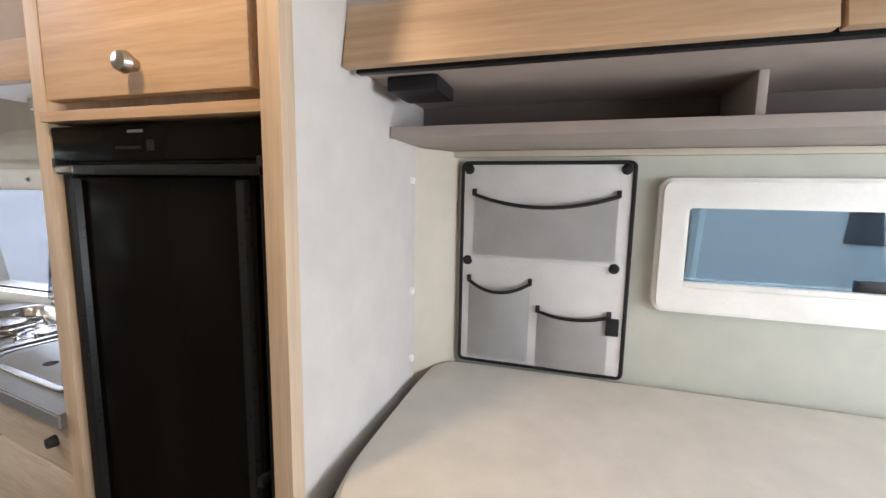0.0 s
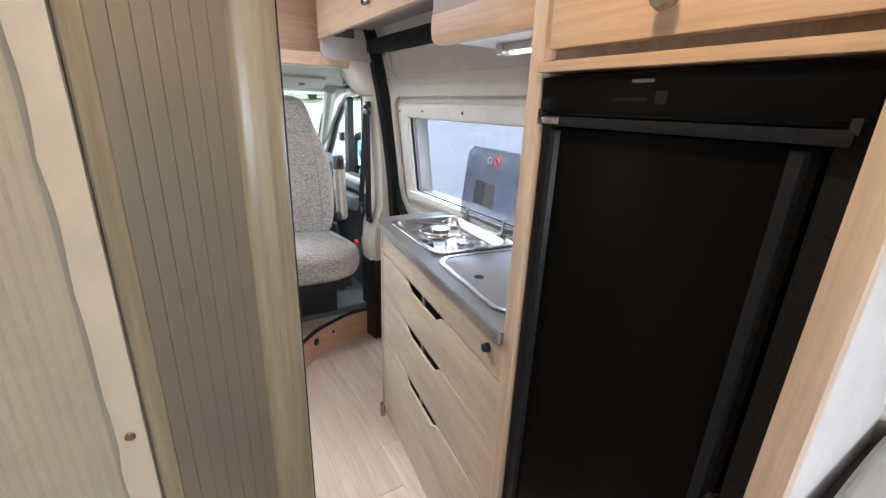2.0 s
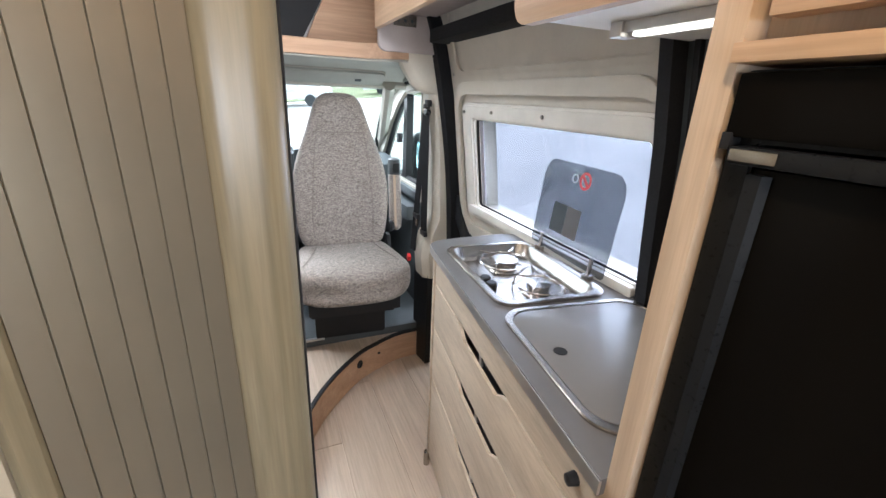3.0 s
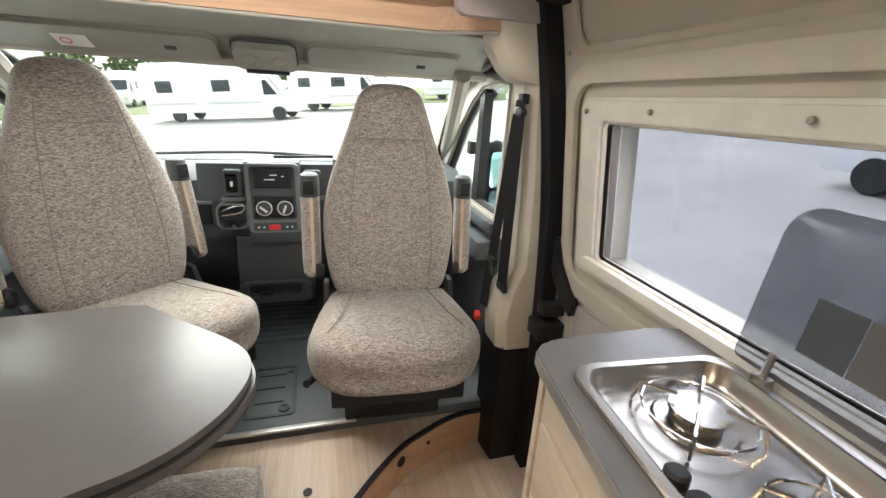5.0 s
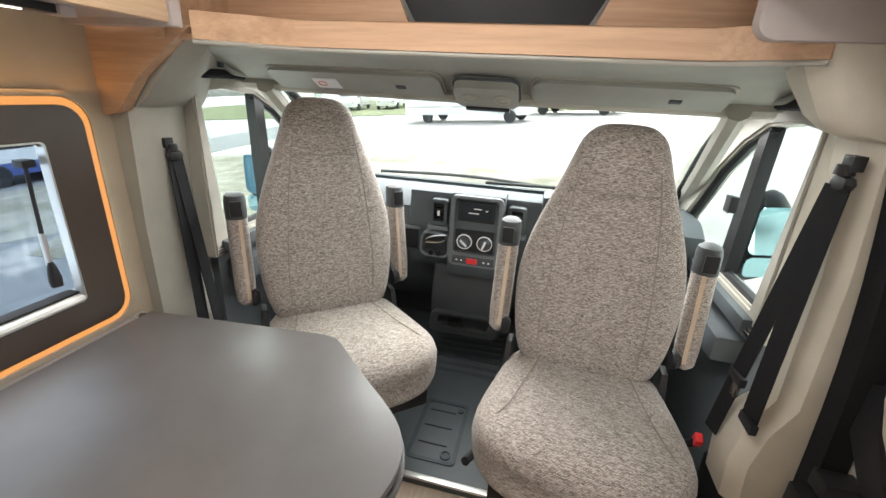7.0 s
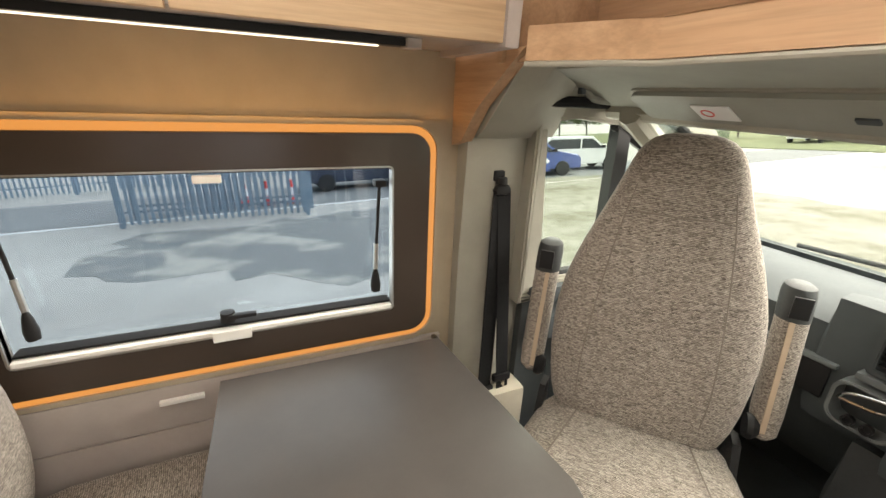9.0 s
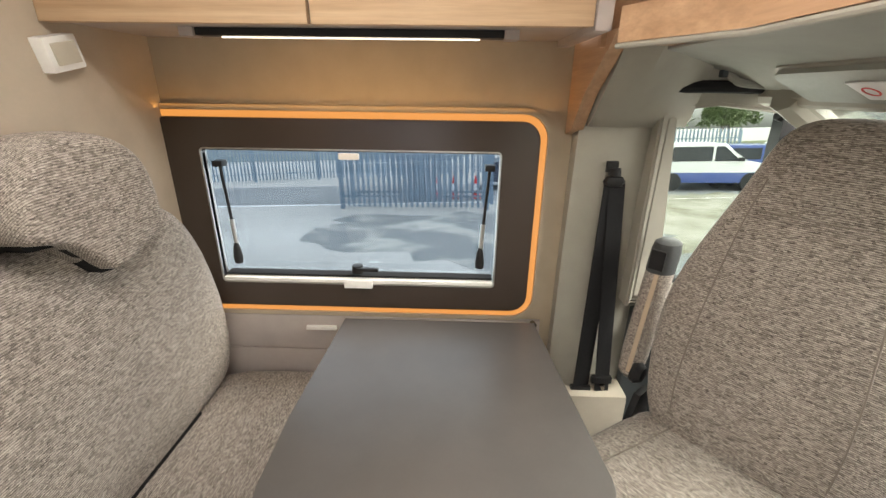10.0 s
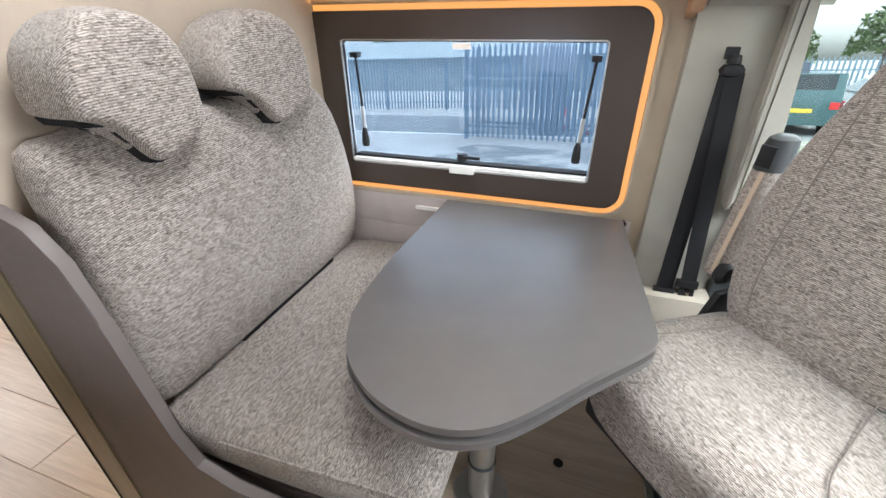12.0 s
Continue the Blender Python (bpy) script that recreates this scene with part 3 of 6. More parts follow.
# ---- the cab shell ----
for s, nm in ((1, "right"), (-1, "left")):
    def cy(y):
        return -0.16 + s * y
    w0, w1 = cy(0.84), cy(0.92)
    cab_side = thing("cab_door_" + nm, (-2.9, cy(0.86), 0.2), "cab door with dark lower trim and cream window surround", "door", kind="structure")
    part("door_lower", box(-3.55, -2.56, w0, w1, 0.10, 0.86, 0.01), DASH, cab_side, "dark grey door trim")
    part("arm_ledge", box(-3.20, -2.60, cy(0.76), cy(0.845), 0.72, 0.80, 0.02), DASH, cab_side)
    part("door_cap", box(-3.45, -2.56, cy(0.79), cy(0.845), 0.84, 0.885, 0.012), DASH, cab_side)
    arch = [(-3.43, 0.86), (-3.40, 0.98), (-3.30, 1.10), (-3.17, 1.26), (-3.02, 1.365), (-2.82, 1.412), (-2.62, 1.42), (-2.535, 1.41), (-2.53, 0.86)]
    glazed = [(-3.30, 0.905), (-3.28, 0.985), (-3.19, 1.08), (-3.08, 1.20), (-2.94, 1.305), (-2.82, 1.362), (-2.66, 1.378), (-2.562, 1.365), (-2.60, 0.905)]
    part("window_frame", ring_frame(arch, glazed, "y", cy(0.87), cy(0.815), 0.008), CREAM_DARK, cab_side, "cream window surround")
    part("pillar_seal", tube(smooth_path([(x, cy(0.790), z) for x, z in arch[1:-2] + [(-2.44, 1.415)]], 4), 0.014), RUBBER, cab_side, "black rubber door seal")
    part("header", ring_frame([(-3.56, 0.90), (-3.50, 1.03), (-3.38, 1.17), (-3.25, 1.33), (-3.08, 1.46), (-2.85, 1.50), (-2.60, 1.52), (-2.515, 1.52), (-2.515, 0.84)], [(x, z) for x, z in arch], "y", cy(0.90), cy(0.80), 0.006), CREAM_DARK, cab_side, "cream door aperture trim")
    part("glazing_rubber", tube([(x, cy(0.845), z) for x, z in [glazed[-1]] + glazed[:6]], 0.017), BLACK, cab_side)
    part("divider", prism([(-2.875, 1.335), (-2.825, 1.36), (-2.835, 0.905), (-2.90, 0.905)], "y", cy(0.83), cy(0.868)), BLACK, cab_side, "black quarter light divider")
    part("pane", box(-3.4, -2.55, cy(0.875), cy(0.879), 0.87, 1.40), CAB_GLASS, cab_side).visible_shadow = False
    grab = thing("grab_handle", (-2.71, cy(0.79), 1.43), "grey moulded grab handle above the cab door", "handle", "grab handles")
    part("bar", tube(smooth_path([(-2.64, cy(0.80), 1.462), (-2.65, cy(0.785), 1.440), (-2.67, cy(0.775), 1.428), (-2.75, cy(0.775), 1.424), (-2.77, cy(0.785), 1.430), (-2.78, cy(0.80), 1.452)], 4), 0.009), VISOR, grab)
    for x in (-2.64, -2.78):
        part("mount", box(x - 0.014, x + 0.014, cy(0.785), cy(0.815), 1.440, 1.470, 0.005), DASH, grab, "dark handle mount")
    # outer mirror
    mir = thing("door_mirror", (-3.05, cy(1.02), 1.0), "black door mirror with two glasses outside the cab window", "mirror")
    part("housing", moved(pillow(box(-0.07, 0.055, -0.125, 0.125, -0.21, 0.21), 2), Matrix.Translation((-3.10, cy(1.02), 0.97)) @ Matrix.Rotation(radians(18 * s), 4, "Z")), BLACK, mir)
    part("mirror_glass", moved(prism(rounded(-0.075, 0.075, -0.05, 0.125, 0.03), "x", 0.047, 0.052), Matrix.Translation((-3.10, cy(1.02), 0.97)) @ Matrix.Rotation(radians(18 * s), 4, "Z")), TEAL_REFLECTION, mir, "main mirror glass")
    part("wide_glass", moved(prism(rounded(-0.07, 0.07, -0.135, -0.06, 0.025), "x", 0.047, 0.052), Matrix.Translation((-3.10, cy(1.02), 0.97)) @ Matrix.Rotation(radians(18 * s), 4, "Z")), TEAL_REFLECTION, mir, "small wide angle glass")
    part("bracket", box(-3.13, -3.08, cy(0.88), cy(0.96), 0.85, 0.91, 0.01), BLACK, mir)
    part("catch", box(-2.84, -2.80, cy(0.775), cy(0.80), 1.11, 1.16, 0.006), BLACK, cab_side) if s > 0 else None

shell = thing("windscreen_1", (-3.5, -0.16, 0.98), "wide sloping windscreen of the cab", "windscreen", kind="structure")
part("pane", loft([[(-3.50, -1.0, 0.97), (-3.50, 0.68, 0.97), (-3.505, 0.68, 0.975), (-3.505, -1.0, 0.975)], [(-2.74, -0.86, 1.385), (-2.74, 0.54, 1.385), (-2.745, 0.54, 1.39), (-2.745, -0.86, 1.39)]]), WINDSCREEN, shell).visible_shadow = False
part("header_rail", tube([(-2.74, -0.95, 1.40), (-2.75, -0.16, 1.395), (-2.74, 0.63, 1.40)], 0.02), CREAM_DARK, shell)
for nm, y0, y1 in (("a", -0.86, -1.02), ("b", 0.54, 0.70)):
    part("pillar", tube([(-2.72, y0, 1.40), (-3.10, (y0 + y1) / 2, 1.19), (-3.52, y1, 0.96)], 0.032), CREAM_DARK, shell, "cream windscreen pillar")
wiper = part("wiper", tube(smooth_path([(-3.46, -0.75, 1.005), (-3.46, -0.3, 1.02), (-3.47, 0.15, 1.0)], 4), 0.008), BLACK, shell, "black wiper arm")
part("wiper", tube([(-3.45, -0.2, 1.0), (-3.44, 0.5, 1.02)], 0.008), BLACK, shell, "black wiper arm")
# headliner, sloping down to the windscreen
prof = smooth_path([(-2.43, 1.483, 0), (-2.52, 1.476, 0), (-2.63, 1.455, 0), (-2.70, 1.425, 0), (-2.76, 1.40, 0)], 5)
structure("headliner", prism([(p.x, p.y) for p in prof] + [(-2.80, 1.487), (-2.43, 1.487)], "y", -1.04, 0.72), HEADLINER, "grey felt cab headliner")
structure("roof_front", prism([(-2.80, 1.42), (-2.80, 1.95), (-2.86, 1.95), (-2.86, 1.42)], "y", -1.1, 0.78), WHITE, "plain front bulkhead above the windscreen")
for y0, y1, lab in ((-0.80, -0.25, True), (0.01, 0.50, False)):
    visor = thing("sun_visor", (-2.66, (y0 + y1) / 2, 1.39), "grey folded sun visor under the headliner" if not lab else "grey folded sun visor with a printed warning label", "sun visor", "sun visors")
    m = Matrix.Translation((-2.685, 0, 1.416)) @ Matrix.Rotation(radians(-26), 4, "Y")
    part("board", moved(prism(rounded(-0.068, 0.062, y0, y1, 0.03), "z", -0.004, 0.006, 0.004), m), VISOR, visor)
    # Slightly larger board added behind the visor to outline it.
    part("recess", moved(prism(rounded(-0.072, 0.068, y0 - 0.006, y1 + 0.006, 0.034), "z", 0.007, 0.012), m), CREAM_DARK, visor, "larger board added behind the visor as its outline")
    part("clip", moved(box(-0.008, 0.008, y1 - 0.14, y1 - 0.11, -0.008, -0.003, 0.002), m), DASH, visor)
    if lab:
        sticker = part("sticker", moved(box(-0.028, 0.028, -0.655, -0.575, -0.0066, -0.0046), m), PRINT, visor, "white warning sticker")
        part("red_ring", moved(ring_frame([(0.014 * math.cos(a / 8 * math.pi), -0.63 + 0.014 * math.sin(a / 8 * math.pi)) for a in range(16)], [(0.011 * math.cos(a / 8 * math.pi), -0.63 + 0.011 * math.sin(a / 8 * math.pi)) for a in range(16)], "z", -0.0067, -0.0076), m), RED, sticker)
console = thing("overhead_console", (-2.66, -0.115, 1.38), "grey roof console with two round reading lamps", "console")
m = Matrix.Translation((-2.665, -0.115, 1.412)) @ Matrix.Rotation(radians(-26), 4, "Y")
part("body", moved(prism(rounded(-0.062, 0.058, -0.088, 0.088, 0.025), "z", -0.022, 0.012, 0.010), m), VISOR, console)
# Dark board added round the console; its colour stands in for a shaded gap.
part("recess", moved(prism(rounded(-0.068, 0.064, -0.094, 0.094, 0.03), "z", 0.0, 0.006), m), DASH, console)
for y in (-0.045, 0.045):
    part("reading_lamp", moved(lathe([(0.024, -0.020), (0.024, -0.025), (0.019, -0.026), (0.017, -0.022), (0.0, -0.024)], (0.0, y, 0)), m), CREAM_DARK, console, "round grey reading lamp")
part("dark_base", moved(box(-0.074, -0.052, -0.065, 0.065, -0.026, -0.012, 0.006), m), BLACK, console)

# ---- cab floor ----
mat = thing("cab_mat", (-2.9, -0.16, 0.12), "grey rubber cab floor with a square hatch", "floor mat", kind="structure")
part("footwell", box(-3.54, -3.50, -1.02, 0.70, 0.05, 0.975), DASH, mat, "dark bulkhead under the dashboard")
part("sheet", box(-3.5, -2.425, -1.0, 0.68, 0.10, 0.20, 0.004), MAT, mat)
part("metal_strip", box(-2.432, -2.412, -0.62, 0.12, 0.196, 0.206, 0.002), ALU, mat)
hatch = part("hatch", ring_frame(rounded(-2.80, -2.49, -0.275, -0.095, 0.02), rounded(-2.785, -2.505, -0.26, -0.11, 0.015), "z", 0.2005, 0.2045, 0.001), DASH, mat, "hatch outline")
for i in range(3):
    part("rib", tube([(-2.74 + 0.085 * i, -0.245, 0.203), (-2.74 + 0.085 * i, -0.14, 0.203)], 0.003, 6), DASH, hatch)
part("latch", lathe([(0.02, 0.2), (0.02, 0.207), (0.014, 0.208), (0.012, 0.204), (0.0, 0.204)], (-2.53, -0.135, 0.0)), DASH, hatch)
part("latch", lathe([(0.012, 0.2), (0.012, 0.206), (0.0, 0.206)], (-2.76, -0.125, 0.0)), DASH, hatch)
for i in range(9):
    part("tread", box(-3.42 + 0.05 * i, -3.40 + 0.05 * i, -0.33, -0.02, 0.2005, 0.205, 0.002), DASH, mat)


# ---- dashboard ----
dash = thing("dashboard", (-3.2, -0.16, 0.2), "dark grey dashboard with radio, heater dials and vents", "dashboard")
prof = [(-3.495, 0.96), (-3.30, 1.0), (-3.12, 0.995), (-3.04, 0.955), (-3.03, 0.83), (-3.08, 0.74), (-3.14, 0.60), (-3.30, 0.42), (-3.50, 0.40)]
part("body", prism(prof, "y", -0.99, 0.67, 0.01), DASH, dash)
part("binnacle", prism([(-3.30, 0.99), (-3.12, 1.06), (-3.02, 1.05), (-3.02, 0.92), (-3.2, 0.9)], "y", 0.08, 0.44, 0.02), DASH, dash)
stack = part("radio_tower", prism([(-3.2, 1.0), (-3.06, 1.045), (-2.985, 1.04), (-2.965, 0.93), (-2.965, 0.74), (-2.985, 0.70), (-3.2, 0.70)], "y", -0.265, -0.055, 0.008), DASH, dash)
part("centre_fascia", prism([(-3.2, 1.0), (-3.08, 1.032), (-3.035, 1.025), (-3.026, 0.92), (-3.03, 0.76), (-3.06, 0.70), (-3.2, 0.68)], "y", -0.45, 0.10, 0.012), DASH, dash)
radio = part("radio", box(-2.99, -2.962, -0.232, -0.088, 0.938, 1.018, 0.004), BLACK, dash, "black touch screen radio")
part("screen", box(-2.963, -2.959, -0.222, -0.098, 0.948, 1.012), SCREEN, radio)
for y0, y1, z in ((-0.17, -0.14, 0.99), (-0.19, -0.15, 0.972), (-0.125, -0.115, 0.985)):
    part("caption", box(-2.9592, -2.9585, y0, y1, z, z + 0.004), PRINT, radio)
climate = part("climate_panel", box(-2.99, -2.960, -0.238, -0.082, 0.815, 0.905, 0.006), BLACK, dash)
for y in (-0.198, -0.118):
    dial = part("dial", lathe([(0.031, 0.0), (0.031, 0.006), (0.021, 0.008), (0.020, 0.024), (0.016, 0.027), (0.0, 0.027)], (-2.961, y, 0.857), "x"), DASH, climate, "round heater dial")
    part("dial_ring", ring_frame([(y + 0.031 * math.cos(a * math.pi / 12), 0.857 + 0.031 * math.sin(a * math.pi / 12)) for a in range(24)], [(y + 0.027 * math.cos(a * math.pi / 12), 0.857 + 0.027 * math.sin(a * math.pi / 12)) for a in range(24)], "x", -2.955, -2.952), PRINT, dial)
    part("pointer", moved(box(-0.002, 0.002, -0.004, 0.004, -0.017, 0.017), Matrix.Translation((-2.932, y, 0.857)) @ Matrix.Rotation(radians(50 if y < -0.15 else -20), 4, "X")), PRINT, dial)
part("stack_bezel", ring_frame(rounded(-0.262, -0.058, 0.750, 1.038, 0.022), rounded(-0.246, -0.074, 0.806, 1.026, 0.016), "x", -2.990, -2.9612, 0.003), TRIM_GREY, dash, "teal grey bezel round the radio")
for y0, y1 in ((-0.352, -0.282), (-0.042, 0.028)):
    part("vent_pod", box(-3.04, -2.985, y0 - 0.008, y1 + 0.008, 0.880, 0.897, 0.006), TRIM_GREY, dash)
part("passenger_shelf", box(-3.05, -3.015, -0.97, -0.40, 0.862, 0.874, 0.004), TRIM_GREY, dash, "edge of the open dash shelf")
# Solid black block; the pocket's inner shade is put into its colour.
part("passenger_pocket", box(-3.034, -3.022, -0.96, -0.41, 0.775, 0.858, 0.004), BLACK, dash, "black block standing in for a shaded open dash pocket")
switches = part("switch_strip", box(-2.985, -2.958, -0.245, -0.075, 0.760, 0.795, 0.006), DASH, dash)
part("hazard_switch", box(-2.962, -2.953, -0.185, -0.142, 0.765, 0.787, 0.003), RED, switches, "red hazard switch")
for y in (-0.225, -0.205, -0.115, -0.095):
    part("switch_mark", box(-2.9585, -2.9572, y - 0.004, y + 0.004, 0.773, 0.779), PRINT, switches)
for y0, y1 in ((-0.352, -0.282), (-0.042, 0.028)):
    vent = part("vent", ring_frame(rounded(y0, y1, 0.90, 1.005, 0.012), rounded(y0 + 0.014, y1 - 0.014, 0.915, 0.992, 0.006), "x", -3.04, -2.99, 0.003), DASH, dash, "air vent")
    for i in range(6):
        z = 0.922 + i * 0.0135
        part("slat", box(-3.025, -3.0, y0 + 0.012, y1 - 0.012, z, z + 0.003), BLACK, vent)
    part("vent_tab", box(-3.0, -2.988, (y0 + y1) / 2 - 0.005, (y0 + y1) / 2 + 0.005, 0.94, 0.96, 0.002), PRINT, vent)
holder = part("cup_holder", ring_frame(rounded(-0.385, -0.262, 0.765, 0.872, 0.03), rounded(-0.377, -0.270, 0.772, 0.865, 0.026), "x", -3.06, -2.975, 0.003), TRIM_GREY, dash, "open cup holder tray")
part("handle_loop", tube(smooth_path([(-2.985, -0.370, 0.822), (-2.975, -0.35, 0.848), (-2.975, -0.285, 0.864), (-2.98, -0.28, 0.845), (-2.985, -0.31, 0.828), (-2.985, -0.370, 0.822)], 4), 0.004), CHROME, holder)
for y in (-0.338, -0.305):
    part("socket", lathe([(0.012, 0.0), (0.012, 0.012), (0.008, 0.012), (0.007, 0.004), (0.0, 0.004)], (-2.985, y, 0.785), "x"), BLACK, holder)
part("tunnel", prism([(-3.35, 0.72), (-3.02, 0.72), (-2.995, 0.60), (-2.985, 0.50), (-3.0, 0.42), (-3.35, 0.42)], "y", -0.33, -0.02, 0.015), DARK_DASH, dash)
tray = part("tray", ring_frame(rounded(-0.325, -0.03, 0.43, 0.525, 0.03), rounded(-0.29, -0.07, 0.465, 0.515, 0.02), "x", -3.0, -2.95, 0.008), DARK_DASH, dash, "lower storage tray")
part("cup_ring", ring_frame([(-2.985 + 0.035 * math.cos(a * math.pi / 10), -0.22 + 0.035 * math.sin(a * math.pi / 10)) for a in range(20)], [(-2.985 + 0.03 * math.cos(a * math.pi / 10), -0.22 + 0.03 * math.sin(a * math.pi / 10)) for a in range(20)], "z", 0.47, 0.485), BLACK, tray)
lever = part("gear_lever", tube([(-3.02, -0.02, 0.80), (-2.95, 0.0, 0.84)], 0.012), BLACK, dash)
part("knob", pillow(box(-2.96, -2.90, -0.022, 0.022, 0.82, 0.88), 2), BLACK, lever)
wheel = thing("steering_wheel", (-2.86, 0.26, 0.86), "dark steering wheel with silver spokes behind the driver seat", "steering wheel")
m = Matrix.Translation((-2.90, 0.26, 0.90)) @ Matrix.Rotation(radians(-38), 4, "Y")
part("rim", moved(tube([(0, 0.185 * math.cos(a * math.pi / 16), 0.185 * math.sin(a * math.pi / 16)) for a in range(32)], 0.015, 10, True), m), BLACK, wheel)
part("hub", moved(pillow(box(-0.05, 0.02, -0.08, 0.08, -0.07, 0.07), 2), m), DASH, wheel)
for a in (200, 340, 270):
    part("spoke", moved(tube([(0.0, 0.05 * math.cos(radians(a)), 0.05 * math.sin(radians(a))), (0.0, 0.18 * math.cos(radians(a)), 0.18 * math.sin(radians(a)))], 0.014), m), ALU, wheel, "silver spoke")
part("column", tube([(-2.92, 0.26, 0.88), (-3.12, 0.26, 0.80)], 0.04), DASH, wheel)

# ---- cab seats ----
def captain_seat(m, label, buckled, recline=0.0):
    """Swivelled cab seat; local +x is the way it faces, the origin on the cab floor below the swivel."""
    seat = new("captain_seat")
    seat.empty_display_size = 0.05
    tagged(seat, label, "seat", "swivelled cab seats")
    # cushion
    rings = []
    for x, w, z0, z1 in ((-0.24, 0.205, 0.29, 0.425), (-0.20, 0.22, 0.275, 0.44), (-0.05, 0.25, 0.265, 0.44), (0.10, 0.268, 0.265, 0.455), (0.20, 0.258, 0.27, 0.458), (0.265, 0.215, 0.285, 0.44), (0.288, 0.15, 0.315, 0.40)):
        ring = []
        for i in range(16):
            a = 2 * math.pi * (i + 0.5) / 16
            c, sn = math.cos(a), math.sin(a)
            ring.append((x - 0.03 * abs(c) ** 3 * (x > 0.15), 1.05 * w * math.copysign(abs(c) ** 0.5, c), (z0 + z1) / 2 + (z1 - z0) / 2 * math.copysign(abs(sn) ** 0.55, sn)))
        rings.append(ring)
    bm = pillow(loft(rings), 1)
    part("cushion", bm, TWEED, seat)
    part("seam", tube(smooth_path([(-0.14, -0.13, 0.445), (0.02, -0.165, 0.447), (0.12, -0.19, 0.452), (0.17, -0.235, 0.425)], 4), 0.0018, 6), SEAM, seat)
    part("seam", tube(smooth_path([(-0.14, 0.13, 0.445), (0.02, 0.165, 0.447), (0.12, 0.19, 0.452), (0.17, 0.235, 0.425)], 4), 0.0018, 6), SEAM, seat)
    # backrest, tapering into the head
    rings = []
    for z, w, xf, d in ((0.40, 0.165, -0.145, 0.10), (0.43, 0.195, -0.135, 0.115), (0.52, 0.216, -0.13, 0.125), (0.66, 0.228, -0.135, 0.125), (0.77, 0.218, -0.14, 0.12), (0.88, 0.185, -0.145, 0.11), (0.97, 0.150, -0.15, 0.105), (1.05, 0.122, -0.15, 0.10), (1.11, 0.105, -0.155, 0.095), (1.14, 0.078, -0.165, 0.075), (1.152, 0.04, -0.18, 0.04)):
        ring = []
        for i in range(16):
            a = 2 * math.pi * (i + 0.5) / 16
            c, sn = math.cos(a), math.sin(a)
            ring.append((xf - d / 2 + d / 2 * math.copysign(abs(sn) ** 0.6, sn) - (z - 0.4) * 0.03, 1.06 * w * math.copysign(abs(c) ** 0.6, c), z))
        rings.append(ring)
    part("backrest", pillow(loft(rings), 1), TWEED, seat)
    part("seam", tube(smooth_path([(-0.155, -0.10, 0.98), (-0.151, 0.0, 0.977), (-0.155, 0.10, 0.98)], 4), 0.0018, 6), SEAM, seat)
    for s in (1, -1):
        part("seam", tube(smooth_path([(-0.150, 0.14 * s, 0.44), (-0.133, 0.145 * s, 0.58), (-0.136, 0.135 * s, 0.75), (-0.147, 0.115 * s, 0.93), (-0.157, 0.095 * s, 1.04)], 4), 0.0018, 6), SEAM, seat)
        arm = part("armrest", loft([[(-0.215 - 0.15 * (z - 0.49) + 0.035 * math.cos(a * math.pi / 8) * k, s * (0.280 + 0.033 * math.sin(a * math.pi / 8) * k), z) for a in range(16)] for z, k in ((0.475, 0.5), (0.49, 0.9), (0.54, 1.0), (0.74, 1.0), (0.765, 1.0))]), TWEED, seat, "folded up armrest")
        part("end_cap", loft([[(-0.215 - 0.15 * (z - 0.49) + 0.037 * math.cos(a * math.pi / 8) * k, s * (0.280 + 0.034 * math.sin(a * math.pi / 8) * k), z) for a in range(16)] for z, k in ((0.765, 1.0), (0.82, 1.0), (0.838, 0.9), (0.845, 0.6))]), DARK_DASH, arm, "dark plastic armrest cap")
        part("welt", strap([(-0.1835, s * 0.272, 0.50), (-0.199, s * 0.272, 0.62), (-0.2205, s * 0.272, 0.765)], 0.011, 0.003, (0, 1, 0)), TAN, arm, "tan welt along the armrest")
        part("grip", box(-0.227, -0.220, s * 0.280 - 0.018, s * 0.280 + 0.018, 0.775, 0.825, 0.003), BLACK, arm)
        part("hinge", lathe([(0.028, -0.012), (0.03, 0.0), (0.02, 0.014), (0.0, 0.016)], (-0.20, s * 0.252, 0.50), "y"), BLACK, arm)
        part("recliner", prism([(-0.26, 0.30), (-0.14, 0.30), (-0.12, 0.37), (-0.17, 0.46), (-0.22, 0.46)], "y", s * 0.222, s * 0.240, 0.003), BLACK, seat, "black hinge plate")
    part("seat_pan", box(-0.24, 0.24, -0.20, 0.20, 0.24, 0.31, 0.015), BLACK, seat)
    part("swivel_plate", box(-0.30, 0.16, -0.19, 0.19, 0.19, 0.245, 0.01), BLACK, seat)
    part("pedestal", prism([(-0.30, -0.17), (0.02, -0.17), (0.02, 0.17), (-0.30, 0.17)], "z", 0.0, 0.20, 0.02), BLACK, seat)
    part("front_bar", tube(smooth_path([(0.12, -0.15, 0.25), (0.20, -0.13, 0.25), (0.225, 0.0, 0.25), (0.20, 0.13, 0.25), (0.12, 0.15, 0.25)], 4), 0.008), BLACK, seat)
    part("lever", tube([(0.05, -0.20, 0.27), (0.14, -0.26, 0.28), (0.19, -0.27, 0.30)], 0.012), BLACK, seat)
    if buckled:
        buckle = part("buckle_stalk", tube([(-0.10, 0.27, 0.26), (-0.02, 0.30, 0.375)], 0.012), BLACK, seat)
        part("buckle", moved(box(-0.013, 0.013, -0.009, 0.009, -0.016, 0.014, 0.003), Matrix.Translation((-0.018, 0.302, 0.385)) @ Matrix.Rotation(radians(25), 4, "Y")), RED, buckle, "red belt buckle")
